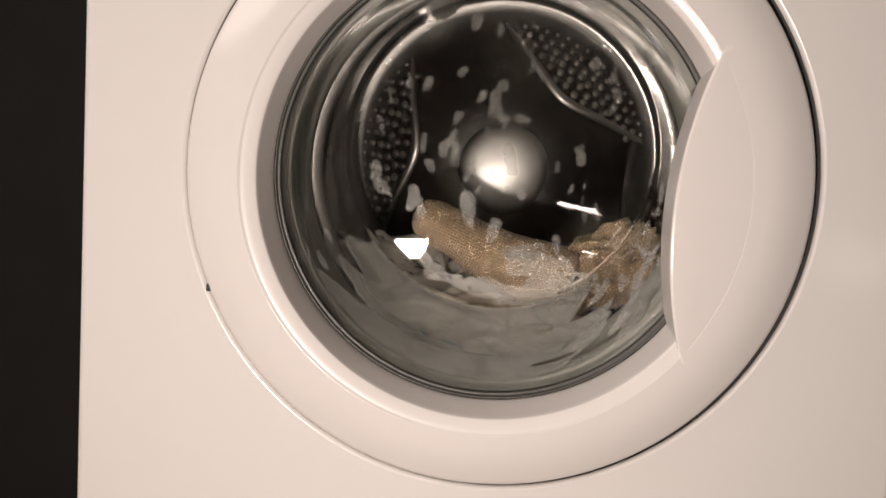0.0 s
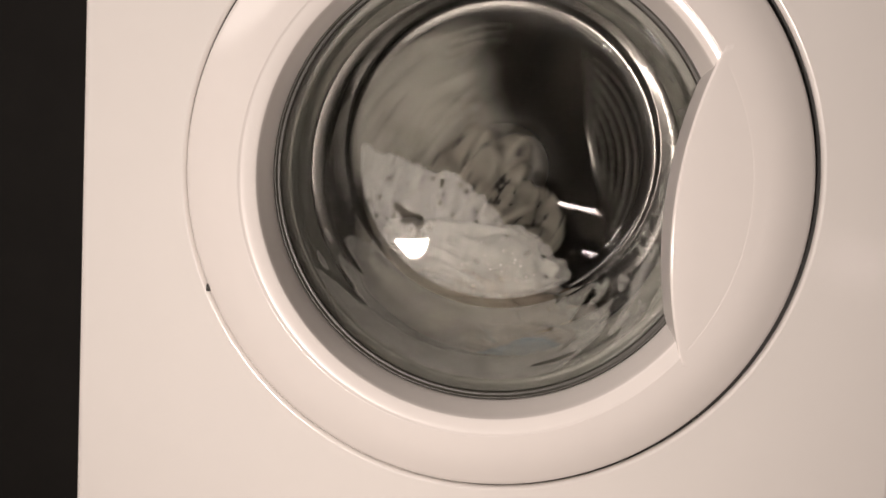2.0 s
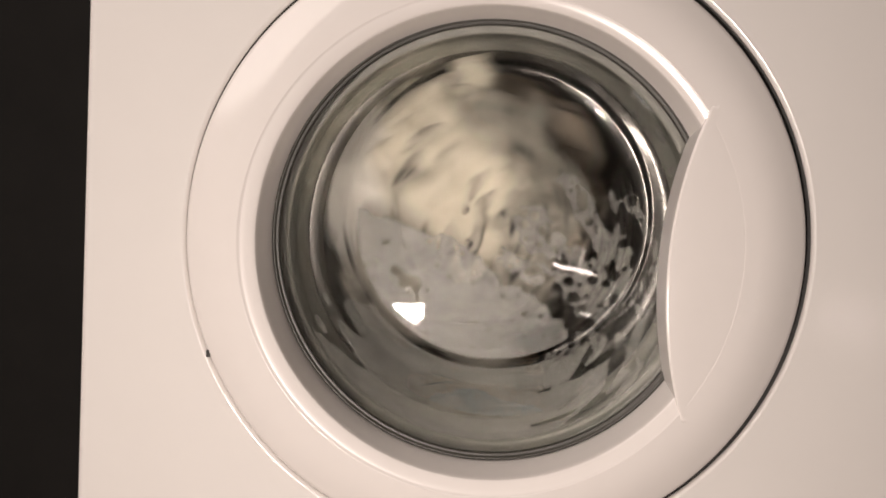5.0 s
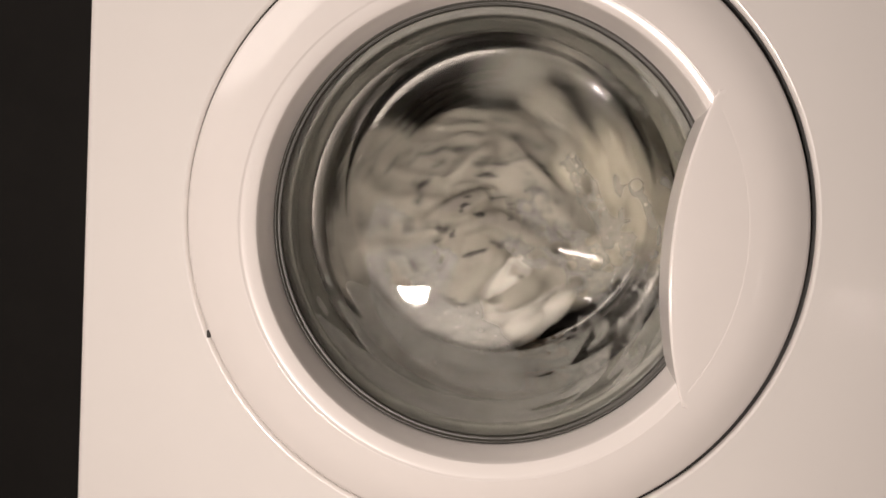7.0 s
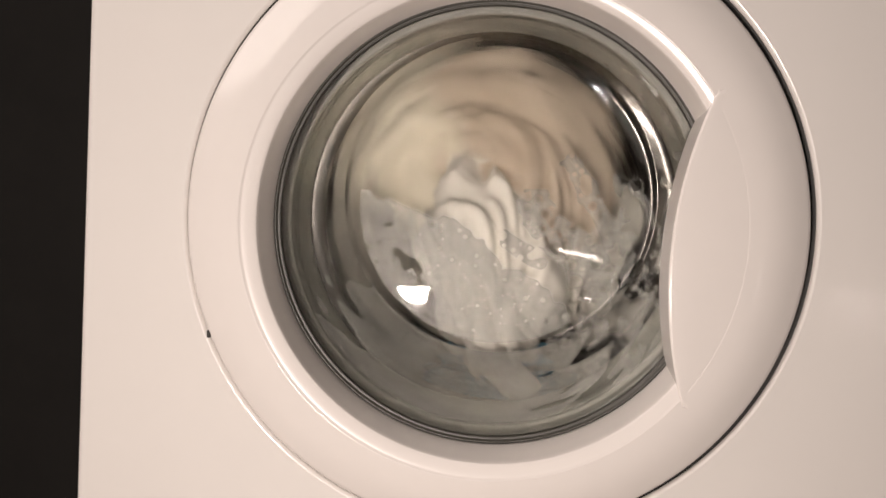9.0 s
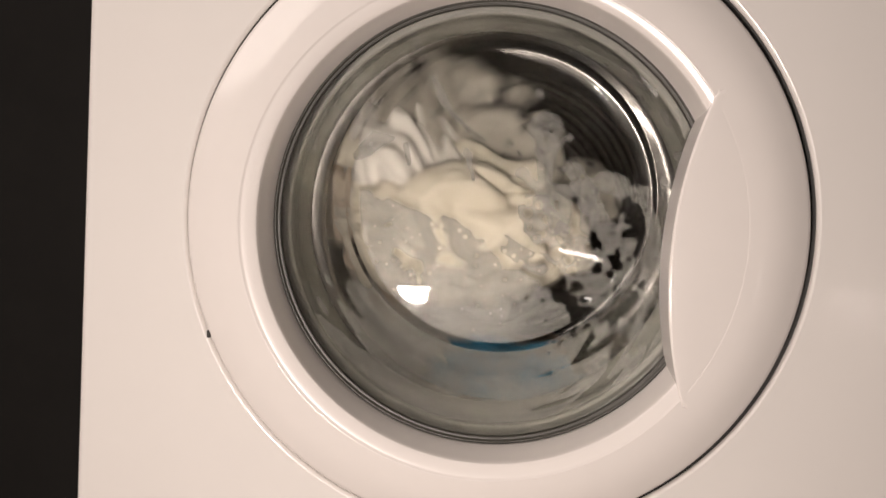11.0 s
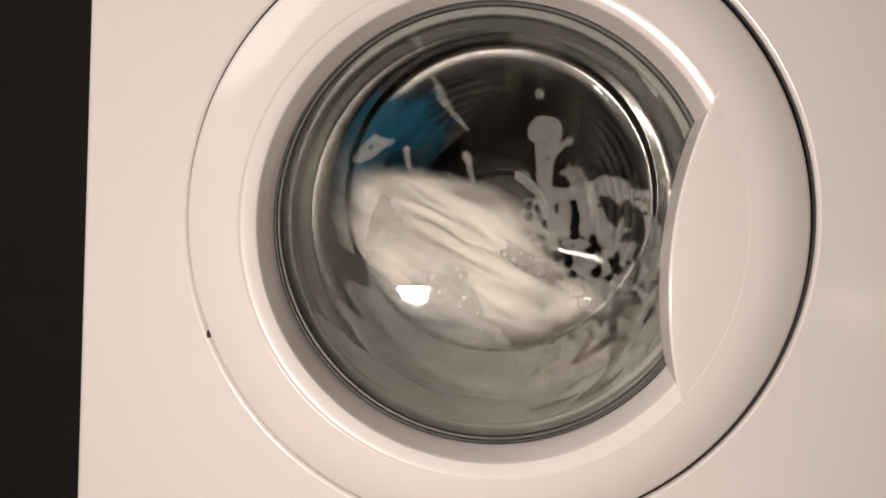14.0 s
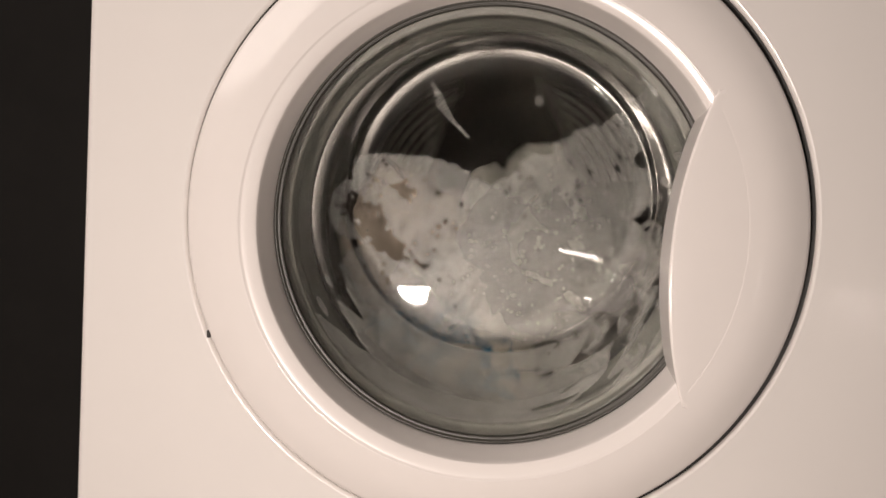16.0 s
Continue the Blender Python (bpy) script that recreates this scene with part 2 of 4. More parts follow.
def handle_plate():
    """Flat grip plate that fills the bevel and covers the glass's edge, between an arc and the door's crest."""
    bm = bmesh.new()
    top, low, mid, n = Vector((0.1500, 0.1030)), Vector((0.1400, -0.1225)), Vector((0.1245, -0.020)), 48
    d = 2 * (top.x * (mid.y - low.y) + mid.x * (low.y - top.y) + low.x * (top.y - mid.y))
    cx = (top.length_squared * (mid.y - low.y) + mid.length_squared * (low.y - top.y) + low.length_squared * (top.y - mid.y)) / d
    cz = (top.length_squared * (low.x - mid.x) + mid.length_squared * (top.x - low.x) + low.length_squared * (mid.x - top.x)) / d
    c = Vector((cx, cz))
    rad = (top - c).length
    a0, a1 = math.atan2(top.y - cz, top.x - cx), math.atan2(low.y - cz, low.x - cx)
    if a1 < a0:
        a1 += 2 * math.pi
    o0, o1 = math.atan2(top.y, top.x), math.atan2(low.y, low.x)
    rows = []
    for i in range(n + 1):
        f = i / n
        a, o = a0 + (a1 - a0) * f, o0 + (o1 - o0) * f
        p = c + rad * Vector((math.cos(a), math.sin(a)))
        q = 0.2000 * Vector((math.cos(o), math.sin(o)))
        e = Vector((math.cos(a), math.sin(a)))
        row = [p - e * 0.0005, p, p - e * 0.0003, p - e * 0.0010, p - e * 0.0022]
        ys = [0.026, -0.0110, -0.0121, -0.0126, -0.01275]
        row += [p - e * 0.004 + (q - p + e * 0.004) * k for k in (0.25, 0.5, 0.75, 0.85, 0.93, 1.0)]
        ys += [face(max(v.length, 0.188)) - 0.0008 + 0.0011 * blend(v.length) for v in row[5:]]
        row.append(q)
        ys.append(0.026)
        rows.append([bm.verts.new((v.x, y, Z0 + v.y)) for v, y in zip(row, ys)])
    for a, b in zip(rows, rows[1:]):
        m = len(a)
        for k in range(m):
            bm.faces.new((a[k], a[(k + 1) % m], b[(k + 1) % m], b[k]))
    bm.faces.new(rows[0])
    bm.faces.new(rows[-1])
    ob = part("handle", bm, PLASTIC, door, "smooth white grip plate over the edge of the glass")
    ob.data.polygons.foreach_set("use_smooth", [abs(f.normal.y) > 0.12 for f in ob.data.polygons])
    return ob


handle_plate()
part("chip", box(-0.2072, -0.2042, -0.0025, 0.003, Z0 - 0.0940, Z0 - 0.0885, 0.0008), SEAM, door, "small dark chip at the door's edge")

# Glass bowl: a flange in the ring, a sloping side wall and a slightly domed base, all with thickness.
BX, BZ = 0.0045, 0.0185


def off_axis(rows):
    """Profile rows (radius, depth, share of the base's offset) with the offset written out."""
    return [(r, y, BX * k, BZ * k) for r, y, k in rows]


outside = off_axis([(0.1664, 0.030, 0), (0.1640, 0.0272, 0), (0.1600, 0.0290, 0), (0.1578, 0.0330, 0), (0.1568, 0.0390, 0.03), (0.1530, 0.060, 0.28), (0.1462, 0.088, 0.55), (0.1392, 0.110, 0.8), (0.1330, 0.1222, 1), (0.1322, 0.1255, 1),
                    (0.1310, 0.1290, 1), (0.1292, 0.1318, 1), (0.1264, 0.1335, 1), (0.1228, 0.1343, 1), (0.1190, 0.1345, 1), (0.05, 0.1345, 1), (0.0, 0.1345, 1)])
inside = off_axis([(0.0, 0.1385, 1), (0.05, 0.1385, 1), (0.1230, 0.1385, 1), (0.1262, 0.1383, 1), (0.1294, 0.1372, 1), (0.1324, 0.1350, 1), (0.1350, 0.1312, 1), (0.1368, 0.1245, 1), (0.1430, 0.112, 0.8), (0.1500, 0.090, 0.55),
                   (0.1570, 0.064, 0.28), (0.1612, 0.045, 0.05), (0.1664, 0.040, 0)])
bowl = part("glass_bowl", lathe(inside + outside), GLASS, door, "clear thick glass bowl of the door")
bowl.visible_shadow = False
part("rim_seal", lathe([(0.1668, 0.0240), (0.1655, 0.0225), (0.1644, 0.0235), (0.1640, 0.0255), (0.1628, 0.0245), (0.1617, 0.0252), (0.1612, 0.0275), (0.1668, 0.0280)], closed=True), OLIVE, door, "thin dark ridged seal round the glass")
part("glass_seal", lathe([(0.1664, 0.0395), (0.1610, 0.0425), (0.1612, 0.050), (0.1700, 0.056), (0.1760, 0.050)], closed=True), RUBBER, door, "dark rubber seal behind the glass flange")
part("gasket", lathe([(0.178, 0.060), (0.172, 0.072), (0.170, 0.085), (0.174, 0.096), (0.182, 0.104), (0.184, 0.118), (0.178, 0.130), (0.170, 0.140), (0.167, 0.150), (0.172, 0.156), (0.200, 0.158), (0.200, 0.06)], closed=True), RUBBER, machine, "grey folded rubber gasket between door and drum")


# ---- the drum ----
DRUM_X = 0.0135
def drum_parts():
    r = 0.238
    prof = [(0.170, 0.168), (0.168, 0.164), (0.173, 0.160), (0.200, 0.160), (0.226, 0.166), (r, 0.180), (r, 0.430), (0.230, 0.448), (0.205, 0.455), (0.175, 0.457), (0.150, 0.452), (0.120, 0.439), (0.090, 0.425), (0.062, 0.414), (0.0, 0.414)]
    bm = lathe([(p[0], p[1]) for p in prof], 120)
    for v in bm.verts:
        v.co.z -= Z0
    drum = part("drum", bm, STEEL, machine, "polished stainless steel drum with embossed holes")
    bm = lathe([(0.051, 0.417), (0.051, 0.410), (0.0485, 0.4065), (0.043, 0.4038), (0.032, 0.4010), (0.017, 0.3992), (0.0, 0.3986)], 80)
    for v in bm.verts:
        v.co.z -= Z0
    part("hub", bm, LIT_STEEL, drum, "domed steel hub, its steel lightened as if lit")
    for k in range(3):
        bm = bmesh.new()
        a0 = math.radians(94 + 120 * k)
        rows = []
        for j in range(15):
            f = j / 14
            y = 0.185 + 0.245 * f
            hgt = 0.052 * min(1, 4 * f + 0.25) * min(1, 5 * (1 - f) + 0.3)
            rows.append([])
            for i in range(13):
                u = (i / 12 - 0.5) * 2
                rr = r + 0.002 - hgt * (1 - abs(u) ** 2.2)
                a = a0 + u * 0.20
                rows[-1].append(bm.verts.new((rr * math.sin(a), y, rr * math.cos(a))))
        for a, b in zip(rows, rows[1:]):
            for i in range(12):
                bm.faces.new((a[i], a[i + 1], b[i + 1], b[i]))
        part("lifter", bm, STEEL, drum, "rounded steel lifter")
    def cone(rr):
        return 0.414 + (rr - 0.062) * 0.43

    verts, faces = [], []
    for k in range(3):
        mid = math.radians(37 + 120 * k)
        for j in range(6):
            rr = 0.118 + 0.0098 * j
            half = math.radians(34) * min(1.0, (j + 1.2) / 4)
            n = int(2 * half * rr / 0.0125)
            for i in range(n + 1):
                a = mid + (i / max(n, 1) - 0.5) * 2 * half + (0.5 * (j % 2)) * 0.0125 / rr
                rr = 0.118 + 0.0098 * j + 0.0012 * math.sin(i * 2.4 + j)
                for q in range(8):
                    t = 2 * math.pi * q / 8
                    r2, a2 = rr + 0.0044 * math.cos(t), a + 0.0044 * math.sin(t) / rr
                    verts.append((r2 * math.sin(a2), cone(r2) - 0.0003, r2 * math.cos(a2)))
                for q in range(8):
                    t = 2 * math.pi * q / 8
                    r2, a2 = rr + 0.0022 * math.cos(t), a + 0.0022 * math.sin(t) / rr
                    verts.append((r2 * math.sin(a2), cone(r2) - 0.0046, r2 * math.cos(a2)))
                s = len(verts) - 16
                faces += [(s + q, s + (q + 1) % 8, s + 8 + (q + 1) % 8, s + 8 + q) for q in range(8)] + [tuple(s + 8 + q for q in range(8))]
        bm = bmesh.new()
        rows = []
        for i in range(41):
            f = i / 20 - 1
            rr, a = 0.104 + 0.062 * abs(f) ** 2.0, mid + math.radians(40) * f
            rows.append([bm.verts.new(((rr + w * math.cos(t)) * math.sin(a), cone(rr) - 0.0032 * math.sin(t), (rr + w * math.cos(t)) * math.cos(a))) for w in (0.006,) for t in [math.pi * q / 6 for q in range(7)]])
        for p, q in zip(rows, rows[1:]):
            for i in range(6):
                bm.faces.new((p[i], p[i + 1], q[i + 1], q[i]))
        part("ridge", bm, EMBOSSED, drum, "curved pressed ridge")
    me = bpy.data.meshes.new("embossed_holes")
    me.from_pydata(verts, [], faces)
    me.materials.append(EMBOSSED)
    me.polygons.foreach_set("use_smooth", [True] * len(me.polygons))
    holes = new("embossed_holes", me)
    holes.parent = drum
    tagged(holes, "rows of small raised drum holes", "", "", "stuff")
    drum.location = (DRUM_X, 0, Z0)
    return drum


drum = drum_parts()


# ---- the laundry ----
def crumple(q, off):
    """Soft round folds between sharp creases, at three sizes, about -0.5 to 0.5."""
    warp = noise.noise_vector(q * 0.9 + off) * 0.55
    p = q + warp
    long = Vector((p.x * 1.0, p.y * 1.8, p.z * 2.4))
    h1 = min(1.0, abs(noise.noise(long * 1.15 + off)) * 2.2) ** 0.9
    h2 = min(1.0, abs(noise.noise((p + warp) * 3.3 - off)) * 2.2) ** 0.95
    h3 = min(1.0, abs(noise.noise((p + warp) * 7.5 + off * 2)) * 2.4) ** 0.8
    return 0.55 * (h1 - 0.55) + 0.11 * (h2 - 0.55) + 0.03 * (h3 - 0.55)


def sleeve(owner, start, bends, width, seed, mat):
    """A wet sleeve: a flattened, tapering, folded tube that hangs off a shirt along a bent line."""
    pts = [Vector(start)]
    for b in bends:
        pts.append(pts[-1] + Vector(b))
    off = Vector((seed * 2.9, seed * 4.7, seed * 1.3))
    bm, rows, n, m = bmesh.new(), [], 44, 30
    for j in range(n + 1):
        f = j / n * (len(pts) - 1)
        i = min(int(f), len(pts) - 2)
        u = f - i
        u = u * u * (3 - 2 * u)
        c = pts[i].lerp(pts[i + 1], u)
        way = (pts[i + 1] - pts[i]).normalized()
        side = way.cross(Vector((0, 1, 0))).normalized()
        w = width * (1.05 - 0.4 * j / n) * (1 - (2 * j / n - 1) ** 8) ** 0.5 + 0.0015
        ring = []
        for k in range(m):
            a = 2 * math.pi * k / m
            q = Vector((j / n * 3.2, math.cos(a) * 0.9, math.sin(a) * 0.9))
            d = w * (1 + 0.5 * crumple(q * 0.8, off))
            ring.append(bm.verts.new(c + side * d * math.cos(a) + Vector((0, 0.5 * d * math.sin(a), 0))))
        rows.append(ring)
    for a, b in zip(rows, rows[1:]):
        for k in range(m):
            bm.faces.new((a[k], a[(k + 1) % m], b[(k + 1) % m], b[k]))
    bm.faces.new(rows[0])
    bm.faces.new(rows[-1])
    return part("sleeve", bm, mat, owner)


def cloth(name, half, seed, mat, label, folds=1.0, detail=6, sleeves=()):
    """A wet crumpled bundle: a body of long soft folds and sharp creases, with sleeves where the garment has them."""
    bm = bmesh.new()
    bmesh.ops.create_icosphere(bm, subdivisions=detail, radius=1)
    off = Vector((seed * 7.3, seed * 3.1, seed * 5.7))
    for v in bm.verts:
        d = v.co.normalized()
        lump = noise.noise(d * 1.2 - off) + 0.4 * noise.noise(d * 2.3 + off)
        k = 1 + folds * (0.22 * lump + 0.62 * crumple(d * 1.25, off))
        v.co = Vector((d.x * half[0], d.y * half[1] * (1 + 0.4 * (k - 1)), d.z * half[2])) * k
    ob = tagged(new(name, mesh_of(name, bm, mat)), label, "laundry", "laundry in the drum")
    for i, (start, bends, width) in enumerate(sleeves):
        sleeve(ob, start, bends, width, seed + i * 0.37, mat)
    return ob


def rolled_towel():
    bm = bmesh.new()
    rows, n, m = [], 60, 36
    for j in range(n + 1):
        f = j / n * 2 - 1
        cx, cz = 0.080 * f, -0.004 * math.cos(f * 2.2) + 0.003
        w = (1 - abs(f) ** 16) ** 0.5 if abs(f) < 1 else 0.15
        ring = []
        for i in range(m):
            a = 2 * math.pi * i / m
            q = Vector((f * 2, math.cos(a), math.sin(a)))
            k = 1 + 0.16 * noise.noise(q * 1.2 + Vector((3, 8, 1))) + 0.08 * (1 - 2 * abs(noise.noise(q * 2.4)))
            ring.append(bm.verts.new((cx, 0.034 * w * k * math.cos(a), cz + (0.024 + 0.008 * f) * w * k * math.sin(a))))
        rows.append(ring)
    for a, b in zip(rows, rows[1:]):
        for i in range(m):
            bm.faces.new((a[i], a[(i + 1) % m], b[(i + 1) % m], b[i]))
    bm.faces.new(rows[0])
    bm.faces.new(rows[-1])
    ob = new("knit_towel", mesh_of("knit_towel", bm, KNIT))
    return tagged(ob, "wet tan knitted towel rolled up among the laundry", "towel", "laundry in the drum")


towel = rolled_towel()
shirt_print = cloth("printed_shirt", (0.116, 0.052, 0.092), 1, PRINT, "wet white shirt with small dark printed marks", 0.9, 6,
                    [((0.070, 0.0, 0.050), [(0.035, 0.0, 0.030), (0.030, 0.004, -0.022)], 0.024), ((-0.075, 0.0, -0.045), [(-0.030, 0.0, -0.030), (0.020, 0.0, -0.035)], 0.022)])
shirt_cream = cloth("cream_shirt", (0.108, 0.050, 0.070), 2, CREAM, "wet cream cotton shirt crumpled in the drum", 0.68, 6,
                    [((0.072, -0.004, 0.020), [(0.034, 0.0, -0.016), (0.012, 0.0, -0.040)], 0.022), ((-0.060, 0.0, 0.034), [(-0.022, 0.0, 0.030), (-0.036, 0.0, 0.004)], 0.021)])
shirt_white = cloth("white_shirt", (0.104, 0.050, 0.064), 3, WHITE, "wet white cotton shirt crumpled in the drum", 0.65, 6,
                    [((-0.060, -0.006, 0.016), [(-0.030, 0.0, 0.006), (-0.012, 0.0, -0.026)], 0.021), ((0.070, 0.0, -0.012), [(0.034, 0.0, 0.010), (0.030, 0.0, 0.026)], 0.020)])
blue_cloth = cloth("blue_cloth", (0.074, 0.040, 0.050), 4, BLUE, "bright blue wet cloth among white laundry", 1.15, 6)
tan_garment = cloth("tan_garment", (0.056, 0.034, 0.036), 6, RIBBED, "small wet tan ribbed garment beside the towel", 1.1, 6)
pale_shirt = cloth("pale_shirt", (0.092, 0.048, 0.078), 7, PALE, "wet pale grey-white garment crumpled in the drum", 1.0, 6,
                   [((0.050, 0.0, 0.046), [(0.014, 0.0, 0.036), (-0.020, 0.0, 0.036)], 0.020), ((-0.060, 0.0, -0.040), [(-0.034, 0.0, 0.004), (-0.020, 0.0, 0.034)], 0.019)])
beige_shirt = cloth("beige_shirt", (0.094, 0.048, 0.072), 5, BEIGE, "wet pale beige cotton garment crumpled in the drum", 1.0, 6,
                    [((0.056, -0.004, -0.040), [(0.032, 0.0, -0.010), (0.022, 0.0, 0.030)], 0.021)])

# ---- suds ----
def soft_noise(x, z, size, seed):
    """Smooth value noise over a plane, about -1 to 1."""
    rng = np.random.RandomState(seed)
    g = rng.uniform(-1, 1, (64, 64))
    u, v = x / size + 17.3, z / size + 11.7
    i, j = np.floor(u).astype(int), np.floor(v).astype(int)
    a, b = u - i, v - j
    a, b = a * a * (3 - 2 * a), b * b * (3 - 2 * b)
    return ((g[i % 64, j % 64] * (1 - a) + g[(i + 1) % 64, j % 64] * a) * (1 - b) + (g[i % 64, (j + 1) % 64] * (1 - a) + g[(i + 1) % 64, (j + 1) % 64] * a) * b)


def strokes(x, z, lines):
    """Signed depth inside a set of tapered strokes (x0, z0, x1, z1, r0, r1)."""
    best = np.full(x.shape, -1.0)
    for x0, z0, x1, z1, r0, r1 in lines:
        dx, dz = x1 - x0, z1 - z0
        f = np.clip(((x - x0) * dx + (z - z0) * dz) / max(dx * dx + dz * dz, 1e-9), 0, 1)
        best = np.maximum(best, r0 + (r1 - r0) * f - np.hypot(x - x0 - f * dx, z - z0 - f * dz))
    return best


def pricked(x, z, depth, count, seed, smallest, largest):
    """Round bubbles and torn gaps cut out of a sheet of suds."""
    rng = np.random.RandomState(seed)
    x0, x1, z0, z1 = x.min(), x.max(), z.min(), z.max()
    step = x[1, 0] - x[0, 0]
    for _ in range(count):
        r = smallest + (largest - smallest) * rng.rand() ** 2.2
        cx, cz, k = rng.uniform(x0, x1), rng.uniform(z0, z1), rng.uniform(0.8, 1.2)
        i, j, w = int((cx - x0) / step), int((cz - z0) / step), int(1.6 * r / step) + 3
        box_i, box_j = slice(max(i - w, 0), i + w), slice(max(j - w, 0), j + w)
        depth[box_i, box_j] = np.minimum(depth[box_i, box_j], np.hypot((x[box_i, box_j] - cx) * k, z[box_i, box_j] - cz) - r)
    return depth


def outline_mesh(us, vs, depth, place, thick):
    """Closed thin body over the area where depth > 0; its edge follows the zero line. place(u, v, lift) gives the point."""
    verts, faces, seen = [], [], {}

    def vert(u, v):
        key = (round(u * 1e6), round(v * 1e6))
        if key not in seen:
            seen[key] = len(verts) // 2
            verts.append(place(u, v, 0.0))
            verts.append(place(u, v, thick))
        return seen[key]

    rim = {}
    for i in range(len(us) - 1):
        for j in range(len(vs) - 1):
            c = [(us[i], vs[j], depth[i, j]), (us[i + 1], vs[j], depth[i + 1, j]), (us[i + 1], vs[j + 1], depth[i + 1, j + 1]), (us[i], vs[j + 1], depth[i, j + 1])]
            if max(q[2] for q in c) <= 0:
                continue
            poly = []
            for (ua, va, da), (ub, vb, db) in zip(c, c[1:] + c[:1]):
                if da > 0:
                    poly.append(vert(ua, va))
                if (da > 0) != (db > 0):
                    f = da / (da - db)
                    poly.append(vert(ua + (ub - ua) * f, va + (vb - va) * f))
            poly = [p for k, p in enumerate(poly) if p != poly[k - 1]]
            if len(poly) < 3:
                continue
            faces.append([2 * p for p in poly])
            faces.append([2 * p + 1 for p in reversed(poly)])
            for a, b in zip(poly, poly[1:] + poly[:1]):
                if (b, a) in rim:
                    del rim[(b, a)]
                else:
                    rim[(a, b)] = True
    faces += [[2 * b, 2 * a, 2 * a + 1, 2 * b + 1] for a, b in rim]
    return verts, faces


def suds_body(name, verts, faces, mat, label):
    me = bpy.data.meshes.new(name)
    me.from_pydata(verts, [], faces)
    me.materials.append(mat)
    ob = new(name, me)
    return tagged(ob, label, "suds", "", "stuff")


def glass_depth(x, z):
    """Depth of the bowl's drum side at a point of the door's plane."""
    for (r0, y0, dx0, dz0), (r1, y1, dx1, dz1) in zip(inside[1:], inside[2:-1]):
        a, b = math.hypot(x - dx0, z - dz0) - r0, math.hypot(x - dx1, z - dz1) - r1
        if b <= 0:
            return y0 if a <= 0 else y0 + (y1 - y0) * a / (a - b)
    return inside[-2][1]


def on_glass(x, z, lift):
    """A point of the base's plane carried along the line of sight through the door onto the bowl's wall, just behind it."""
    k = 1.0
    for _ in range(4):
        y = glass_depth(-0.0086 + (x + 0.0086) * k, 0.023 + (z - 0.023) * k)
        k = (y + 0.688) / 0.8265
    r = 1 + 0.018 * min(1.0, max(0.0, (0.138 - y) / 0.02))
    return ((-0.0086 + (x + 0.0086) * k) * r, y + 0.0033 + lift, (0.023 + (z - 0.023) * k) * r)


def suds_on_glass(name, lines, label, rough, holes, seed, cell=0.0009, mat=None, reach=0.120, gaps=()):
    """A patch of suds clinging to the drum side of the glass, in the drum's own axes; with a long reach it climbs the side wall."""
    us, vs = np.arange(-0.168, 0.168, cell), np.arange(-0.150, 0.172, cell)
    x, z = np.meshgrid(us, vs, indexing="ij")
    d = strokes(x, z, lines) + rough * (soft_noise(x, z, 0.016, seed) + 0.5 * soft_noise(x, z, 0.006, seed + 1))
    d = pricked(x, z, d, holes[0], seed, holes[1], holes[2])
    d = pricked(x, z, d, holes[0] // 2 + 260, seed + 2, 0.0008, 0.0021)
    if gaps:
        d = np.minimum(d, 0.35 * rough + 1.4 * rough * soft_noise(x, z, 0.004, seed + 5) - strokes(x, z, gaps))
    d = np.minimum(d, reach - np.hypot(x - BX * 0.6, z - BZ * 0.6))
    verts, faces = outline_mesh(us, vs, d, on_glass, 0.0012)
    ob = suds_body(name, verts, faces, mat or FOAM, label)
    ob.location = (0, 0, Z0)
    return ob


def droplets():
    rng = random.Random(5)
    lines = [(0.004, 0.077, 0.004, 0.076, 0.0054, 0.0054), (-0.003, 0.067, -0.003, 0.053, 0.0045, 0.0035), (-0.063, 0.031, -0.063, 0.019, 0.0040, 0.0030), (-0.036, 0.036, -0.047, 0.016, 0.0045, 0.0040), (-0.098, -0.016, -0.086, -0.026, 0.0040, 0.0030), (-0.069, -0.018, -0.072, -0.032, 0.0040, 0.0030), (-0.023, -0.022, -0.018, -0.042, 0.0054, 0.0035), (0.002, -0.042, 0.001, -0.056, 0.0054, 0.0025), (0.019, -0.067, 0.040, -0.064, 0.0084, 0.0069), (0.057, -0.051, 0.060, -0.074, 0.0045, 0.0035), (0.080, -0.029, 0.080, -0.034, 0.0035, 0.0030), (0.089, -0.021, 0.090, -0.031, 0.0035, 0.0025), (0.070, 0.026, 0.072, 0.014, 0.0030, 0.0025), (0.024, -0.016, 0.025, -0.023, 0.0025, 0.0020), (0.010, 0.024, 0.014, 0.005, 0.0045, 0.0035), (-0.020, 0.008, -0.018, 0.001, 0.0045, 0.0035)]
    for _ in range(46):
        a, r = rng.uniform(0, 6.283), 0.118 * rng.random() ** 0.6
        x, z, s = BX + r * math.sin(a), BZ + 0.025 + r * math.cos(a), rng.uniform(0.0012, 0.0034)
        lines.append((x, z, x + rng.uniform(-0.003, 0.003), z - s * rng.uniform(1, 3.5), s, s * 0.7))
    return suds_on_glass("suds_droplets", lines, "pale soap droplets clinging to the door glass", 0.0034, (90, 0.0005, 0.002), 3, mat=DROPS, reach=0.140)


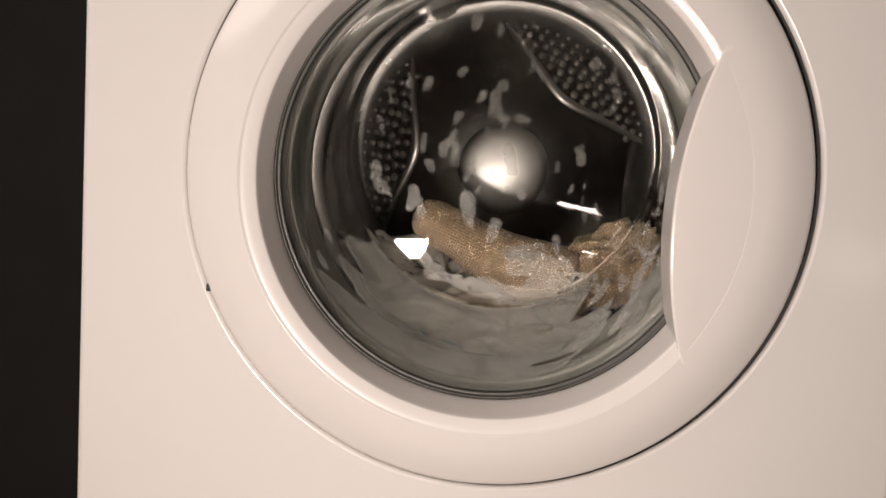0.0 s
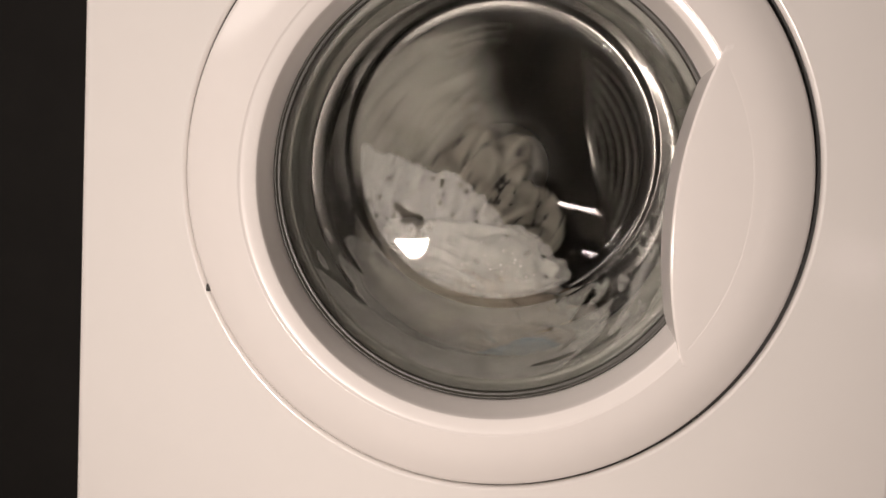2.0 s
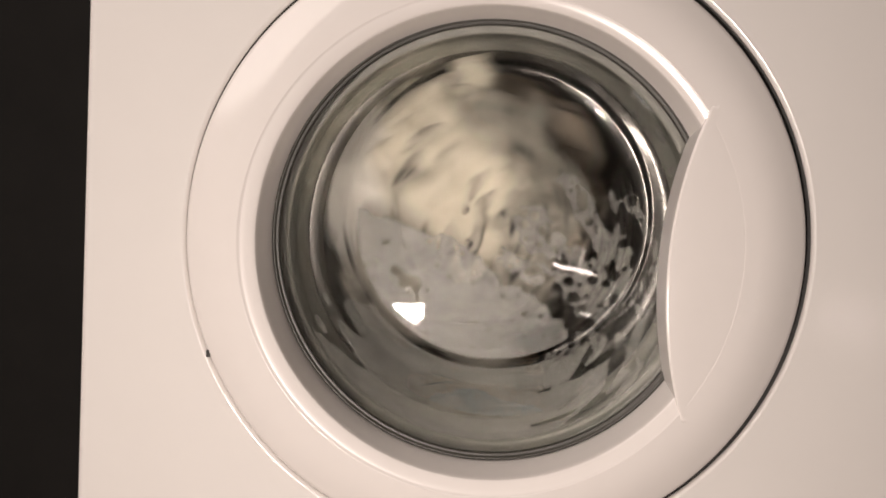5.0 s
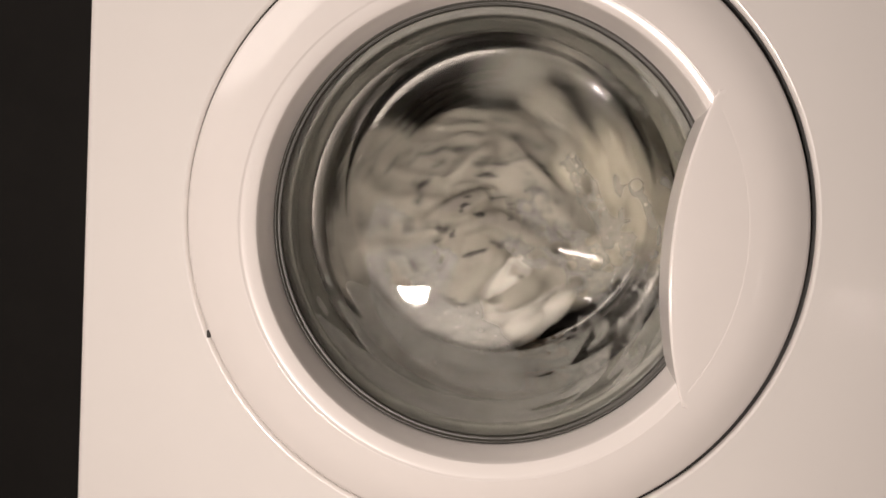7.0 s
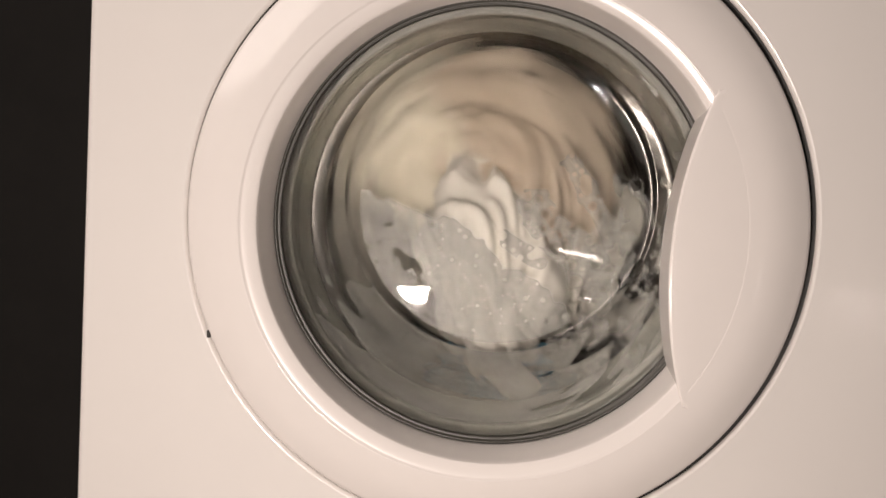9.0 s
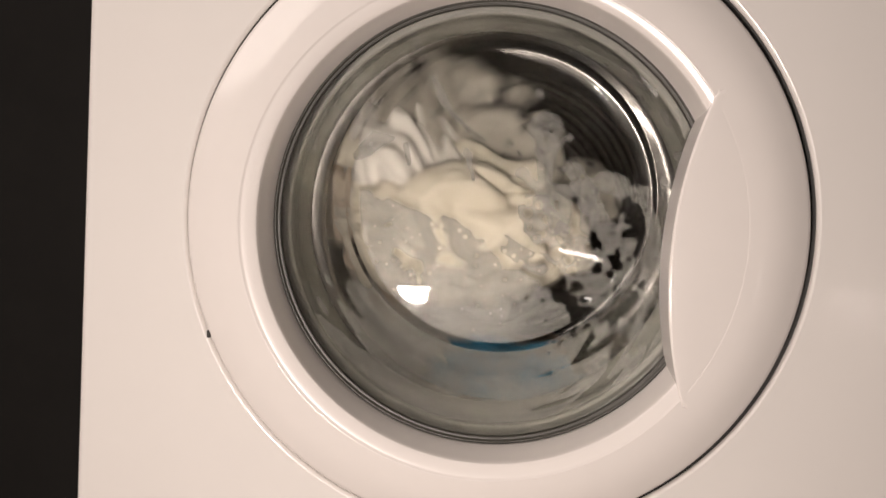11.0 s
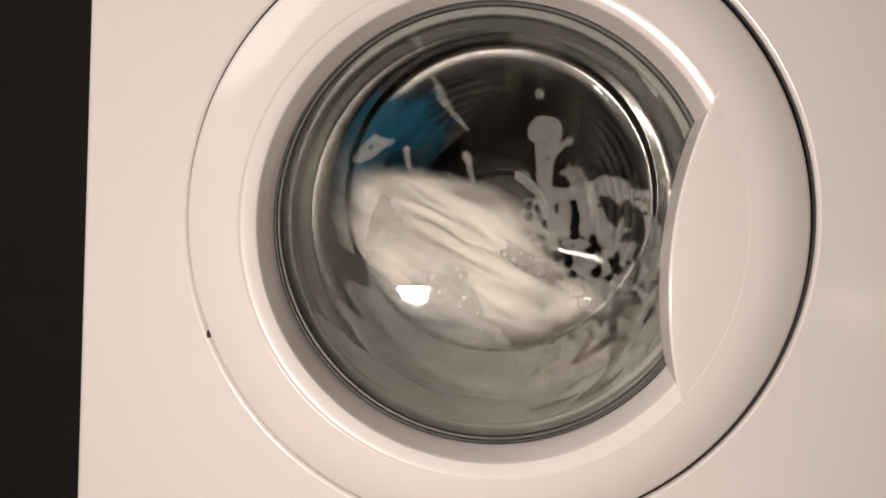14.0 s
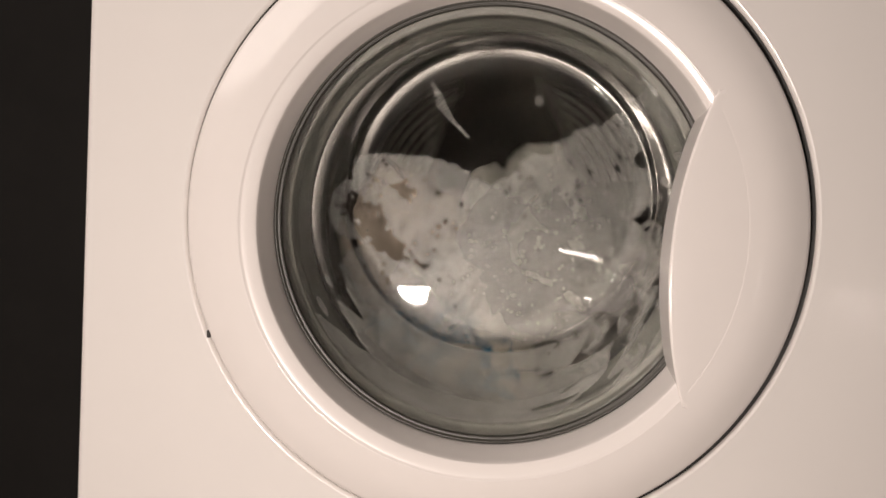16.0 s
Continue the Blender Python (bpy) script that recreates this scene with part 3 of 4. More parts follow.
def suds_film():
    """Grey soapy film on the lower side wall of the glass bowl, plus spots for suds and glints."""
    us, vs = np.linspace(-2.75, 2.75, 420), np.linspace(0.0, 1.0, 60)
    u, v = np.meshgrid(us, vs, indexing="ij")
    side = np.where(u > 0, 0.95, 1.05)          # the film climbs higher on the side that the drum lifts
    ragged = np.where(u < 0, 1.0, 0.22)
    d = side - np.abs(u) + ragged * (0.9 * soft_noise(u + v * 0.9, v * 3, 0.42, 8) + 0.5 * soft_noise(u * 2.2 + v * 1.4, v * 2, 0.30, 9))
    streak = soft_noise(u * 3.0 + v * 2.4, v * 0.9, 0.22, 12) - 0.05
    d = np.where(u < -0.35, np.minimum(d, 0.55 - streak - 0.55 * np.clip((-u - 0.35) * 2.2, 0, 1)), d)

    # Pale spots on one side: suds, and glints of the glass modelled as foam.
    glint_spots = soft_noise(u * 9.0, v * 2.2 + u, 0.55, 15) + 0.6 * soft_noise(u * 20.0, v * 5.0 + u * 2, 0.5, 16)
    d = np.maximum(d, np.minimum(glint_spots - np.where(u < 0, 0.60, 3.0), np.minimum(v - 0.2, 0.92 - v)))

    wall = inside[5:-1][::-1]

    def place(a, k, lift):
        y = 0.048 + 0.084 * k
        for (r0, y0, dx0, dz0), (r1, y1, dx1, dz1) in zip(wall, wall[1:]):
            if y <= y1 or y1 == wall[-1][1]:
                f = (y - y0) / (y1 - y0)
                break
        r = r0 + (r1 - r0) * f + lift + 0.0016
        return (dx0 + (dx1 - dx0) * f - r * math.sin(a), y, Z0 + dz0 + (dz1 - dz0) * f - r * math.cos(a))

    verts, faces = outline_mesh(us, vs, d, place, 0.0015)
    return suds_body("suds_film", verts, faces, FILM, "grey soapy film over the lower glass of the door, with spots for suds and glints")


film = suds_film()
drops = droplets()
sheet_low = suds_on_glass("suds_sheet", [(-0.126, 0.008, -0.085, -0.010, 0.0109, 0.0198), (-0.134, -0.033, -0.111, -0.091, 0.0119, 0.0198), (-0.116, 0.003, -0.045, -0.023, 0.0198, 0.0208), (-0.045, -0.023, 0.048, -0.087, 0.0223, 0.0198), (-0.109, -0.036, -0.070, -0.104, 0.0248, 0.0297), (-0.070, -0.109, 0.039, -0.108, 0.0272, 0.0248), (-0.033, -0.067, 0.018, -0.084, 0.0297, 0.0297)],
                          "sheet of grey soap foam with bubbles on the glass", 0.006, (420, 0.0005, 0.0022), 21)
net = suds_on_glass("suds_net", [(0.037, 0.011, 0.095, -0.050, 0.0168, 0.0218), (0.065, 0.054, 0.105, -0.010, 0.0059, 0.0109), (0.027, 0.020, 0.039, 0.004, 0.0059, 0.0045), (0.014, -0.017, 0.045, -0.038, 0.0069, 0.0059), (0.104, 0.044, 0.119, -0.019, 0.0045, 0.0064), (0.118, -0.019, 0.097, -0.080, 0.0064, 0.0089), (0.097, -0.080, 0.061, -0.106, 0.0079, 0.0059), (0.121, 0.035, 0.141, 0.002, 0.0035, 0.0030)],
                    "torn net of soap foam on the glass", 0.0050, (1300, 0.0007, 0.0056), 33, reach=0.150)
tree = suds_on_glass("suds_streak", [(0.037, 0.083, 0.046, 0.082, 0.0109, 0.0109), (0.042, 0.075, 0.043, 0.024, 0.0074, 0.0059), (0.047, 0.064, 0.062, 0.075, 0.0030, 0.0035), (0.022, 0.042, 0.037, 0.030, 0.0035, 0.0035), (0.042, 0.026, 0.095, 0.036, 0.0064, 0.0059), (0.095, 0.038, 0.109, 0.035, 0.0099, 0.0099), (0.110, 0.032, 0.135, 0.032, 0.0059, 0.0040), (0.042, 0.024, 0.056, -0.007, 0.0045, 0.0045), (0.061, 0.025, 0.063, -0.007, 0.0035, 0.0045), (0.085, 0.033, 0.082, -0.001, 0.0069, 0.0069)]
                     + [(0.134, 0.029, 0.141, -0.013, 0.0035, 0.0045), (0.141, -0.013, 0.134, -0.048, 0.0045, 0.0040), (-0.026, 0.060, -0.019, 0.034, 0.0025, 0.0040), (-0.121, 0.051, -0.105, 0.065, 0.0045, 0.0079), (-0.105, 0.065, -0.091, 0.067, 0.0069, 0.0030), (-0.079, 0.060, -0.075, 0.045, 0.0030, 0.0030)],
                     "branching streak of soap foam running down the glass", 0.0026, (300, 0.0005, 0.0020), 41, reach=0.156)
long_streak = suds_on_glass("suds_streak", [(0.034, 0.111, 0.034, 0.110, 0.0036, 0.0040), (-0.058, 0.120, -0.050, 0.104, 0.0020, 0.0040), (-0.050, 0.104, -0.040, 0.090, 0.0042, 0.0030), (-0.040, 0.090, -0.026, 0.077, 0.0030, 0.0018)],
                            "thin slanting streak of soap foam and one drop on the glass", 0.0014, (120, 0.0005, 0.0012), 47, reach=0.150)
sheet_side = suds_on_glass("suds_sheet", [(0.113, 0.059, 0.134, 0.031, 0.0109, 0.0099), (0.136, 0.002, 0.135, -0.058, 0.0079, 0.0099), (0.064, 0.066, 0.107, 0.078, 0.0188, 0.0208), (0.035, 0.050, 0.114, 0.035, 0.0188, 0.0198), (0.052, 0.017, 0.117, -0.009, 0.0218, 0.0178), (0.039, -0.018, 0.110, -0.054, 0.0218, 0.0198), (0.032, -0.063, 0.088, -0.095, 0.0228, 0.0168), (-0.118, 0.050, -0.093, 0.044, 0.0089, 0.0099), (0.035, 0.050, -0.011, -0.006, 0.0149, 0.0198), (-0.006, -0.006, 0.017, -0.064, 0.0168, 0.0198)],
                           "broad sheet of grey soap foam with bubbles on the glass", 0.0055, (620, 0.0005, 0.0022), 57, reach=0.156)
sheet_mid = suds_on_glass("suds_sheet", [(-0.109, 0.023, -0.037, 0.022, 0.0149, 0.0149), (-0.037, 0.020, 0.014, -0.005, 0.0158, 0.0149), (-0.110, -0.011, -0.055, -0.023, 0.0297, 0.0347), (-0.055, -0.023, 0.015, -0.034, 0.0347, 0.0297), (0.015, -0.020, 0.069, -0.022, 0.0198, 0.0228), (0.077, -0.001, 0.125, 0.011, 0.0248, 0.0149), (0.070, -0.036, 0.123, -0.029, 0.0248, 0.0218), (0.032, -0.063, 0.106, -0.064, 0.0297, 0.0218), (-0.103, -0.061, -0.041, -0.087, 0.0248, 0.0248), (-0.042, -0.077, 0.038, -0.093, 0.0248, 0.0248)],
                          "wide grey sheet of soap foam with fine bubbles on the glass", 0.0045, (560, 0.0005, 0.0024), 83, reach=0.150,
                          gaps=[(-0.102, 0.030, -0.072, 0.008, 0.010, 0.007), (-0.118, -0.006, -0.078, -0.046, 0.013, 0.010), (0.066, 0.022, 0.080, -0.004, 0.008, 0.006)])
rim_suds = suds_on_glass("suds_rim", [(-0.066, -0.064, -0.050, -0.086, 0.0030, 0.0055), (-0.050, -0.086, -0.012, -0.100, 0.0060, 0.0085), (-0.012, -0.100, 0.034, -0.106, 0.0085, 0.0100), (0.034, -0.106, 0.074, -0.096, 0.0100, 0.0070), (0.074, -0.096, 0.098, -0.076, 0.0070, 0.0030), (0.022, -0.078, 0.060, -0.080, 0.0080, 0.0120), (0.018, -0.070, 0.046, -0.066, 0.0040, 0.0040), (0.040, -0.092, 0.078, -0.088, 0.0080, 0.0050)],
                         "white soap foam with dark bubbles along the bottom of the glass", 0.0040, (330, 0.0008, 0.0052), 71, mat=THICK, reach=0.138)


# ---- what moves ----
def tumble(keys, step=0.1):
    """Rows for a bundle carried clockwise round the drum. Keys: seconds, x, height over the drum's axis, depth, lean in degrees clockwise."""
    rows = []
    lean = keys[0][4]
    for (t0, x0, z0, y0, a0), (t1, x1, z1, y1, a1) in zip(keys, keys[1:]):
        p0, p1 = math.degrees(math.atan2(x0, z0)), math.degrees(math.atan2(x1, z1))
        dp = (p1 - p0 + 60) % 360 - 60
        if t1 - t0 > 0.75 and min(z0, z1) > -0.17 and dp < 150:
            dp += 360
        da = a1 - lean
        da += 360 * round((dp - da) / 360)
        if t1 - t0 < 0.35 or max(math.hypot(x0, z0), math.hypot(x1, z1)) < 0.10 or (abs(x1 - x0) + abs(z1 - z0)) < 0.03:
            da = (da + 180) % 360 - 180
        r0, r1 = math.hypot(x0, z0), math.hypot(x1, z1)
        n = max(1, round((t1 - t0) / step))
        for i in range(n):
            f = i / n
            a, r = math.radians(p0 + dp * f), r0 + (r1 - r0) * f
            rows.append((t0 + (t1 - t0) * f, pose(r * math.sin(a), y0 + (y1 - y0) * f, Z0 + r * math.cos(a), 0, lean + da * f, 0)))
        lean += da
    t, x, z, y, a = keys[-1]
    rows.append((t, pose(x, y, Z0 + z, 0, lean, 0)))
    return rows


def drum_angle(t):
    """Starts turning at 0.25 s and reaches its pace by 1 s."""
    s = max(0.0, t - 0.25)
    return 290 * (s * s / 1.5 if s < 0.75 else s - 0.375)


def motions():
    walk(drum, [(0.2 * i, pose(DRUM_X, 0, Z0, 0, drum_angle(0.2 * i), 0)) for i in range(81)])
    walk(towel, tumble([
        (0, 0.002, -0.073, 0.19, 22), (0.3, 0.001, -0.073, 0.19, 25), (0.5, -0.018, -0.073, 0.19, 52), (1, -0.014, -0.078, 0.19, 122),
        (1.5, 0.033, -0.182, 0.375, 0), (3, 0.033, -0.182, 0.375, 0), (3.5, -0.025, 0.051, 0.26, 35), (4, -0.022, -0.182, 0.375, 0),
        (7, 0.022, -0.182, 0.375, 0), (7.5, -0.048, 0.080, 0.21, 10), (8, -0.004, -0.080, 0.18, 58), (8.4, 0.000, -0.182, 0.375, 0),
        (9, 0.030, 0.055, 0.27, 70), (10.3, 0.022, -0.182, 0.375, 0), (11, -0.097, 0.041, 0.24, 20), (11.5, -0.011, -0.053, 0.172, 25),
        (12, 0.033, -0.182, 0.375, 0), (12.5, -0.016, -0.055, 0.185, 40), (13, -0.022, -0.182, 0.375, 0), (13.5, 0.034, -0.068, 0.19, -20),
        (14, 0.000, -0.182, 0.375, 0), (14.3, -0.008, 0.129, 0.25, 10), (14.6, 0.033, -0.182, 0.375, 0), (15, -0.066, -0.182, 0.375, 0),
        (15.5, -0.064, -0.006, 0.2, 90), (16, 0.033, -0.182, 0.375, 0)]))
    walk(shirt_print, tumble([
        (0, -0.068, -0.171, 0.27, 15), (0.3, -0.080, -0.165, 0.27, 22), (0.5, -0.133, -0.105, 0.32, 60), (1, -0.050, 0.022, 0.24, 130),
        (1.5, 0.112, -0.106, 0.36, 200), (2, -0.038, -0.083, 0.34, 300), (2.5, -0.040, 0.016, 0.2, 30), (3, -0.038, 0.062, 0.29, 80),
        (3.5, 0.110, -0.182, 0.245, 0), (4, -0.023, -0.009, 0.2, 60), (4.5, -0.024, 0.004, 0.2, 180), (5, -0.024, 0.006, 0.2, 300), (5.5, -0.030, -0.008, 0.2, 60), (6, -0.037, -0.020, 0.2, -60),
        (6.5, -0.026, 0.016, 0.2, 50), (7, -0.032, -0.004, 0.19, 170), (7.5, -0.005, -0.024, 0.2, 275), (8, -0.046, 0.059, 0.2, 20),
        (8.5, 0.010, 0.085, 0.37, 140), (9, -0.060, 0.010, 0.25, 300), (10, -0.040, 0.043, 0.2, 0), (11, -0.031, 0.044, 0.24, 40),
        (11.5, -0.016, 0.118, 0.36, 150), (12, 0.110, -0.170, 0.30, 260), (12.5, -0.006, 0.160, 0.385, 370), (13, 0.110, -0.170, 0.30, 480),
        (13.5, -0.010, 0.112, 0.33, 600), (14, 0.110, -0.170, 0.30, 710), (14.6, 0.110, -0.170, 0.30, 820), (15, 0.110, -0.170, 0.30, 930),
        (15.5, -0.006, 0.140, 0.36, 1030), (16, 0.100, -0.160, 0.32, 1130)]))
    walk(shirt_cream, tumble([
        (0, -0.066, -0.182, 0.245, 0), (0.5, -0.110, -0.182, 0.245, 0), (1, -0.128, -0.037, 0.3, 60), (1.5, -0.071, 0.014, 0.2, 120),
        (2, -0.055, -0.182, 0.245, 180), (2.5, 0.061, -0.047, 0.22, 210), (3, -0.070, -0.020, 0.26, 320), (3.5, -0.098, 0.012, 0.24, 330),
        (4, -0.069, 0.026, 0.24, 30), (5, -0.035, 0.043, 0.2, 60), (6, 0.013, 0.046, 0.22, 60), (6.5, -0.097, 0.052, 0.24, 60),
        (7, 0.069, 0.006, 0.22, 160), (7.5, -0.098, 0.036, 0.25, 300), (8, -0.070, -0.017, 0.22, 30), (8.5, 0.066, -0.182, 0.245, 180),
        (9, -0.082, 0.062, 0.24, 60), (10, -0.048, -0.010, 0.2, 60), (11, -0.037, -0.009, 0.2, 0), (11.5, -0.064, 0.004, 0.28, 30),
        (12, -0.053, -0.010, 0.2, 35), (12.5, -0.118, 0.004, 0.26, 300), (13, 0.000, -0.182, 0.245, 180), (13.5, -0.051, 0.115, 0.24, 60),
        (14, 0.044, -0.182, 0.245, 180), (14.5, -0.056, -0.064, 0.19, 35), (15, 0.010, -0.016, 0.25, 200), (15.5, -0.003, -0.051, 0.21, 160),
        (16, -0.044, -0.182, 0.245, 180)]))
    walk(shirt_white, tumble([
        (0, 0.060, -0.190, 0.30, 0), (0.5, 0.030, -0.190, 0.30, 0), (1, -0.055, -0.186, 0.27, 0), (1.5, -0.001, -0.089, 0.22, 30),
        (2, -0.011, -0.123, 0.29, 20), (2.5, -0.096, -0.076, 0.24, 60), (3, -0.031, -0.075, 0.2, 20), (3.5, -0.037, -0.036, 0.19, 38),
        (4, 0.001, -0.068, 0.21, 20), (5, -0.089, 0.015, 0.22, 60), (6, -0.035, -0.062, 0.2, -50), (6.5, -0.041, -0.053, 0.21, 40),
        (7, -0.008, -0.073, 0.21, 150), (7.5, 0.062, -0.034, 0.25, 60), (8, -0.099, -0.054, 0.25, 80), (8.5, -0.021, -0.074, 0.19, 25),
        (9, 0.002, -0.045, 0.2, 80), (10, -0.037, -0.009, 0.2, 40), (11, -0.067, 0.015, 0.22, 60), (11.5, -0.062, -0.020, 0.26, 60),
        (12, -0.022, -0.182, 0.245, 180), (12.5, -0.092, -0.053, 0.24, 70), (13, -0.038, -0.097, 0.36, 20), (13.5, -0.084, 0.025, 0.2, 100),
        (14, -0.030, -0.035, 0.19, 22), (14.5, 0.066, -0.182, 0.245, 180), (15, -0.072, 0.080, 0.22, 60), (15.5, -0.044, -0.022, 0.24, 90),
        (16, 0.040, -0.070, 0.25, 350)]))
    walk(blue_cloth, tumble([
        (0, -0.070, -0.212, 0.215, 0), (0.9, -0.070, -0.212, 0.215, 0), (1.2, -0.077, 0.134, 0.36, 60), (1.5, 0.142, -0.072, 0.42, 150),
        (2, 0.021, -0.212, 0.215, 180), (3, 0.021, -0.212, 0.215, 180), (4, 0.056, -0.212, 0.215, 180), (7.1, -0.100, -0.190, 0.26, 200), (7.4, -0.013, 0.135, 0.40, 300), (7.65, 0.060, -0.190, 0.38, 330), (8.05, -0.150, -0.120, 0.24, 400),
        (8.3, -0.072, 0.094, 0.22, 470), (8.4, -0.044, 0.052, 0.22, 500), (8.48, -0.010, -0.110, 0.34, 530), (8.8, 0.010, -0.190, 0.30, 540), (10.9, 0.030, -0.200, 0.215, 540), (11.3, 0.002, -0.098, 0.19, 550), (11.6, -0.028, -0.212, 0.215, 560),
        (11.85, -0.119, 0.034, 0.2, 42), (12, -0.100, 0.066, 0.2, 55), (12.15, -0.077, 0.086, 0.2, 70), (12.4, 0.056, -0.212, 0.215, 180),
        (13, -0.160, -0.005, 0.3, 300), (13.3, -0.066, -0.032, 0.2, 330), (13.5, -0.038, -0.085, 0.185, 60), (14, -0.143, 0.061, 0.38, 150),
        (14.3, 0.068, -0.019, 0.19, 240), (14.48, 0.000, -0.212, 0.215, 270), (14.6, -0.014, -0.212, 0.215, 270), (15, -0.156, -0.012, 0.24, 300),
        (15.3, -0.061, -0.100, 0.19, 30), (15.4, -0.127, -0.009, 0.2, 64), (15.5, -0.123, -0.001, 0.2, 70), (15.6, -0.118, 0.010, 0.2, 78),
        (15.8, -0.034, -0.068, 0.2, 60), (16, -0.036, -0.150, 0.24, 20)]))
    walk(beige_shirt, tumble([
        (0, 0.000, -0.182, 0.245, 0), (2.5, -0.022, -0.182, 0.245, 0), (3, 0.037, 0.077, 0.32, 60), (3.5, 0.066, -0.182, 0.245, 180),
        (4, 0.019, 0.120, 0.32, 60), (5, 0.020, 0.077, 0.3, 60), (6, 0.071, 0.051, 0.28, 60), (6.5, 0.073, -0.006, 0.26, 100),
        (7, -0.066, -0.182, 0.245, 60), (7.5, -0.029, 0.121, 0.24, 30), (8, -0.055, -0.182, 0.245, 180), (8.5, 0.000, -0.182, 0.245, 180),
        (9, 0.024, 0.072, 0.21, 60), (10, -0.097, 0.041, 0.24, 60), (11, -0.095, 0.014, 0.24, 60), (11.5, -0.127, 0.046, 0.26, 60),
        (11.9, 0.077, -0.182, 0.245, 180), (12.3, -0.039, 0.011, 0.22, 60), (12.5, -0.097, -0.030, 0.22, 60), (13, 0.033, -0.182, 0.245, 150),
        (13.5, 0.008, 0.035, 0.22, 60), (14, 0.055, -0.182, 0.245, 180), (14.6, -0.055, -0.182, 0.245, 180), (15, -0.020, -0.182, 0.30, 60),
        (15.6, 0.055, -0.182, 0.245, 120), (16, -0.060, -0.060, 0.35, 220)]))
    walk(tan_garment, tumble([
        (0, 0.117, -0.084, 0.2, -30), (0.3, 0.115, -0.087, 0.2, -25), (0.5, 0.094, -0.132, 0.22, 10), (0.8, 0.000, -0.182, 0.375, 0),
        (8.6, 0.033, -0.182, 0.375, 0), (9, 0.046, 0.071, 0.26, 60), (9.5, 0.055, -0.182, 0.375, 0), (11, 0.055, -0.182, 0.375, 0),
        (11.5, 0.022, -0.087, 0.185, 20), (11.9, -0.055, -0.182, 0.375, 90), (13.2, -0.055, -0.182, 0.375, 90), (13.5, 0.060, 0.049, 0.24, 200),
        (13.8, 0.033, -0.182, 0.375, 270), (16, 0.033, -0.182, 0.375, 270)]))
    walk(pale_shirt, tumble([
        (0, 0.020, -0.190, 0.33, 180), (1, 0.040, -0.190, 0.33, 180), (1.6, 0.088, -0.182, 0.28, 200), (2, -0.089, 0.030, 0.36, 120),
        (2.5, -0.060, -0.061, 0.28, 160), (3, -0.008, 0.027, 0.31, 220), (3.5, 0.088, -0.182, 0.245, 200), (4, -0.091, -0.055, 0.27, 300),
        (5, -0.034, -0.041, 0.27, 30), (6.3, 0.084, 0.034, 0.28, 60), (6.5, 0.050, -0.020, 0.28, 80), (7, 0.047, 0.088, 0.3, 120),
        (7.5, -0.133, -0.017, 0.28, 300), (8, 0.066, -0.182, 0.245, 200), (8.5, 0.055, -0.182, 0.245, 200), (9, 0.062, -0.017, 0.25, 100),
        (10, -0.099, 0.013, 0.28, 60), (11.2, -0.131, -0.028, 0.27, 30), (11.5, -0.091, -0.087, 0.25, 60), (12, 0.055, -0.182, 0.245, 60),
        (12.5, 0.040, -0.080, 0.36, 60), (13, 0.058, -0.090, 0.3, 30), (13.5, -0.029, 0.104, 0.3, 200), (14, 0.055, -0.182, 0.245, 300),
        (14.5, 0.054, -0.064, 0.27, 380), (15, 0.010, -0.080, 0.23, 430), (15.5, 0.055, -0.009, 0.34, 420), (16, 0.040, -0.040, 0.35, 470)]))
    on, gone = pose(0, 0, Z0), pose(0, 0.31, Z0 - 0.295, 88, 0, 0)
    raised = pose(0.012, 0, Z0 + 0.034, 0, 4, 0)
    low, lower = pose(0.004, 0, Z0 - 0.020, 0, 10, 0), pose(0.002, 0.004, Z0 - 0.045, 0, 22, 0)
    walk(drops, [(0.0, on), (1.2, pose(0, 0, Z0 - 0.001)), (1.7, pose(0.01, 0.06, Z0 - 0.03, 0, 30, 0)), (2.0, gone), (16.0, gone)])
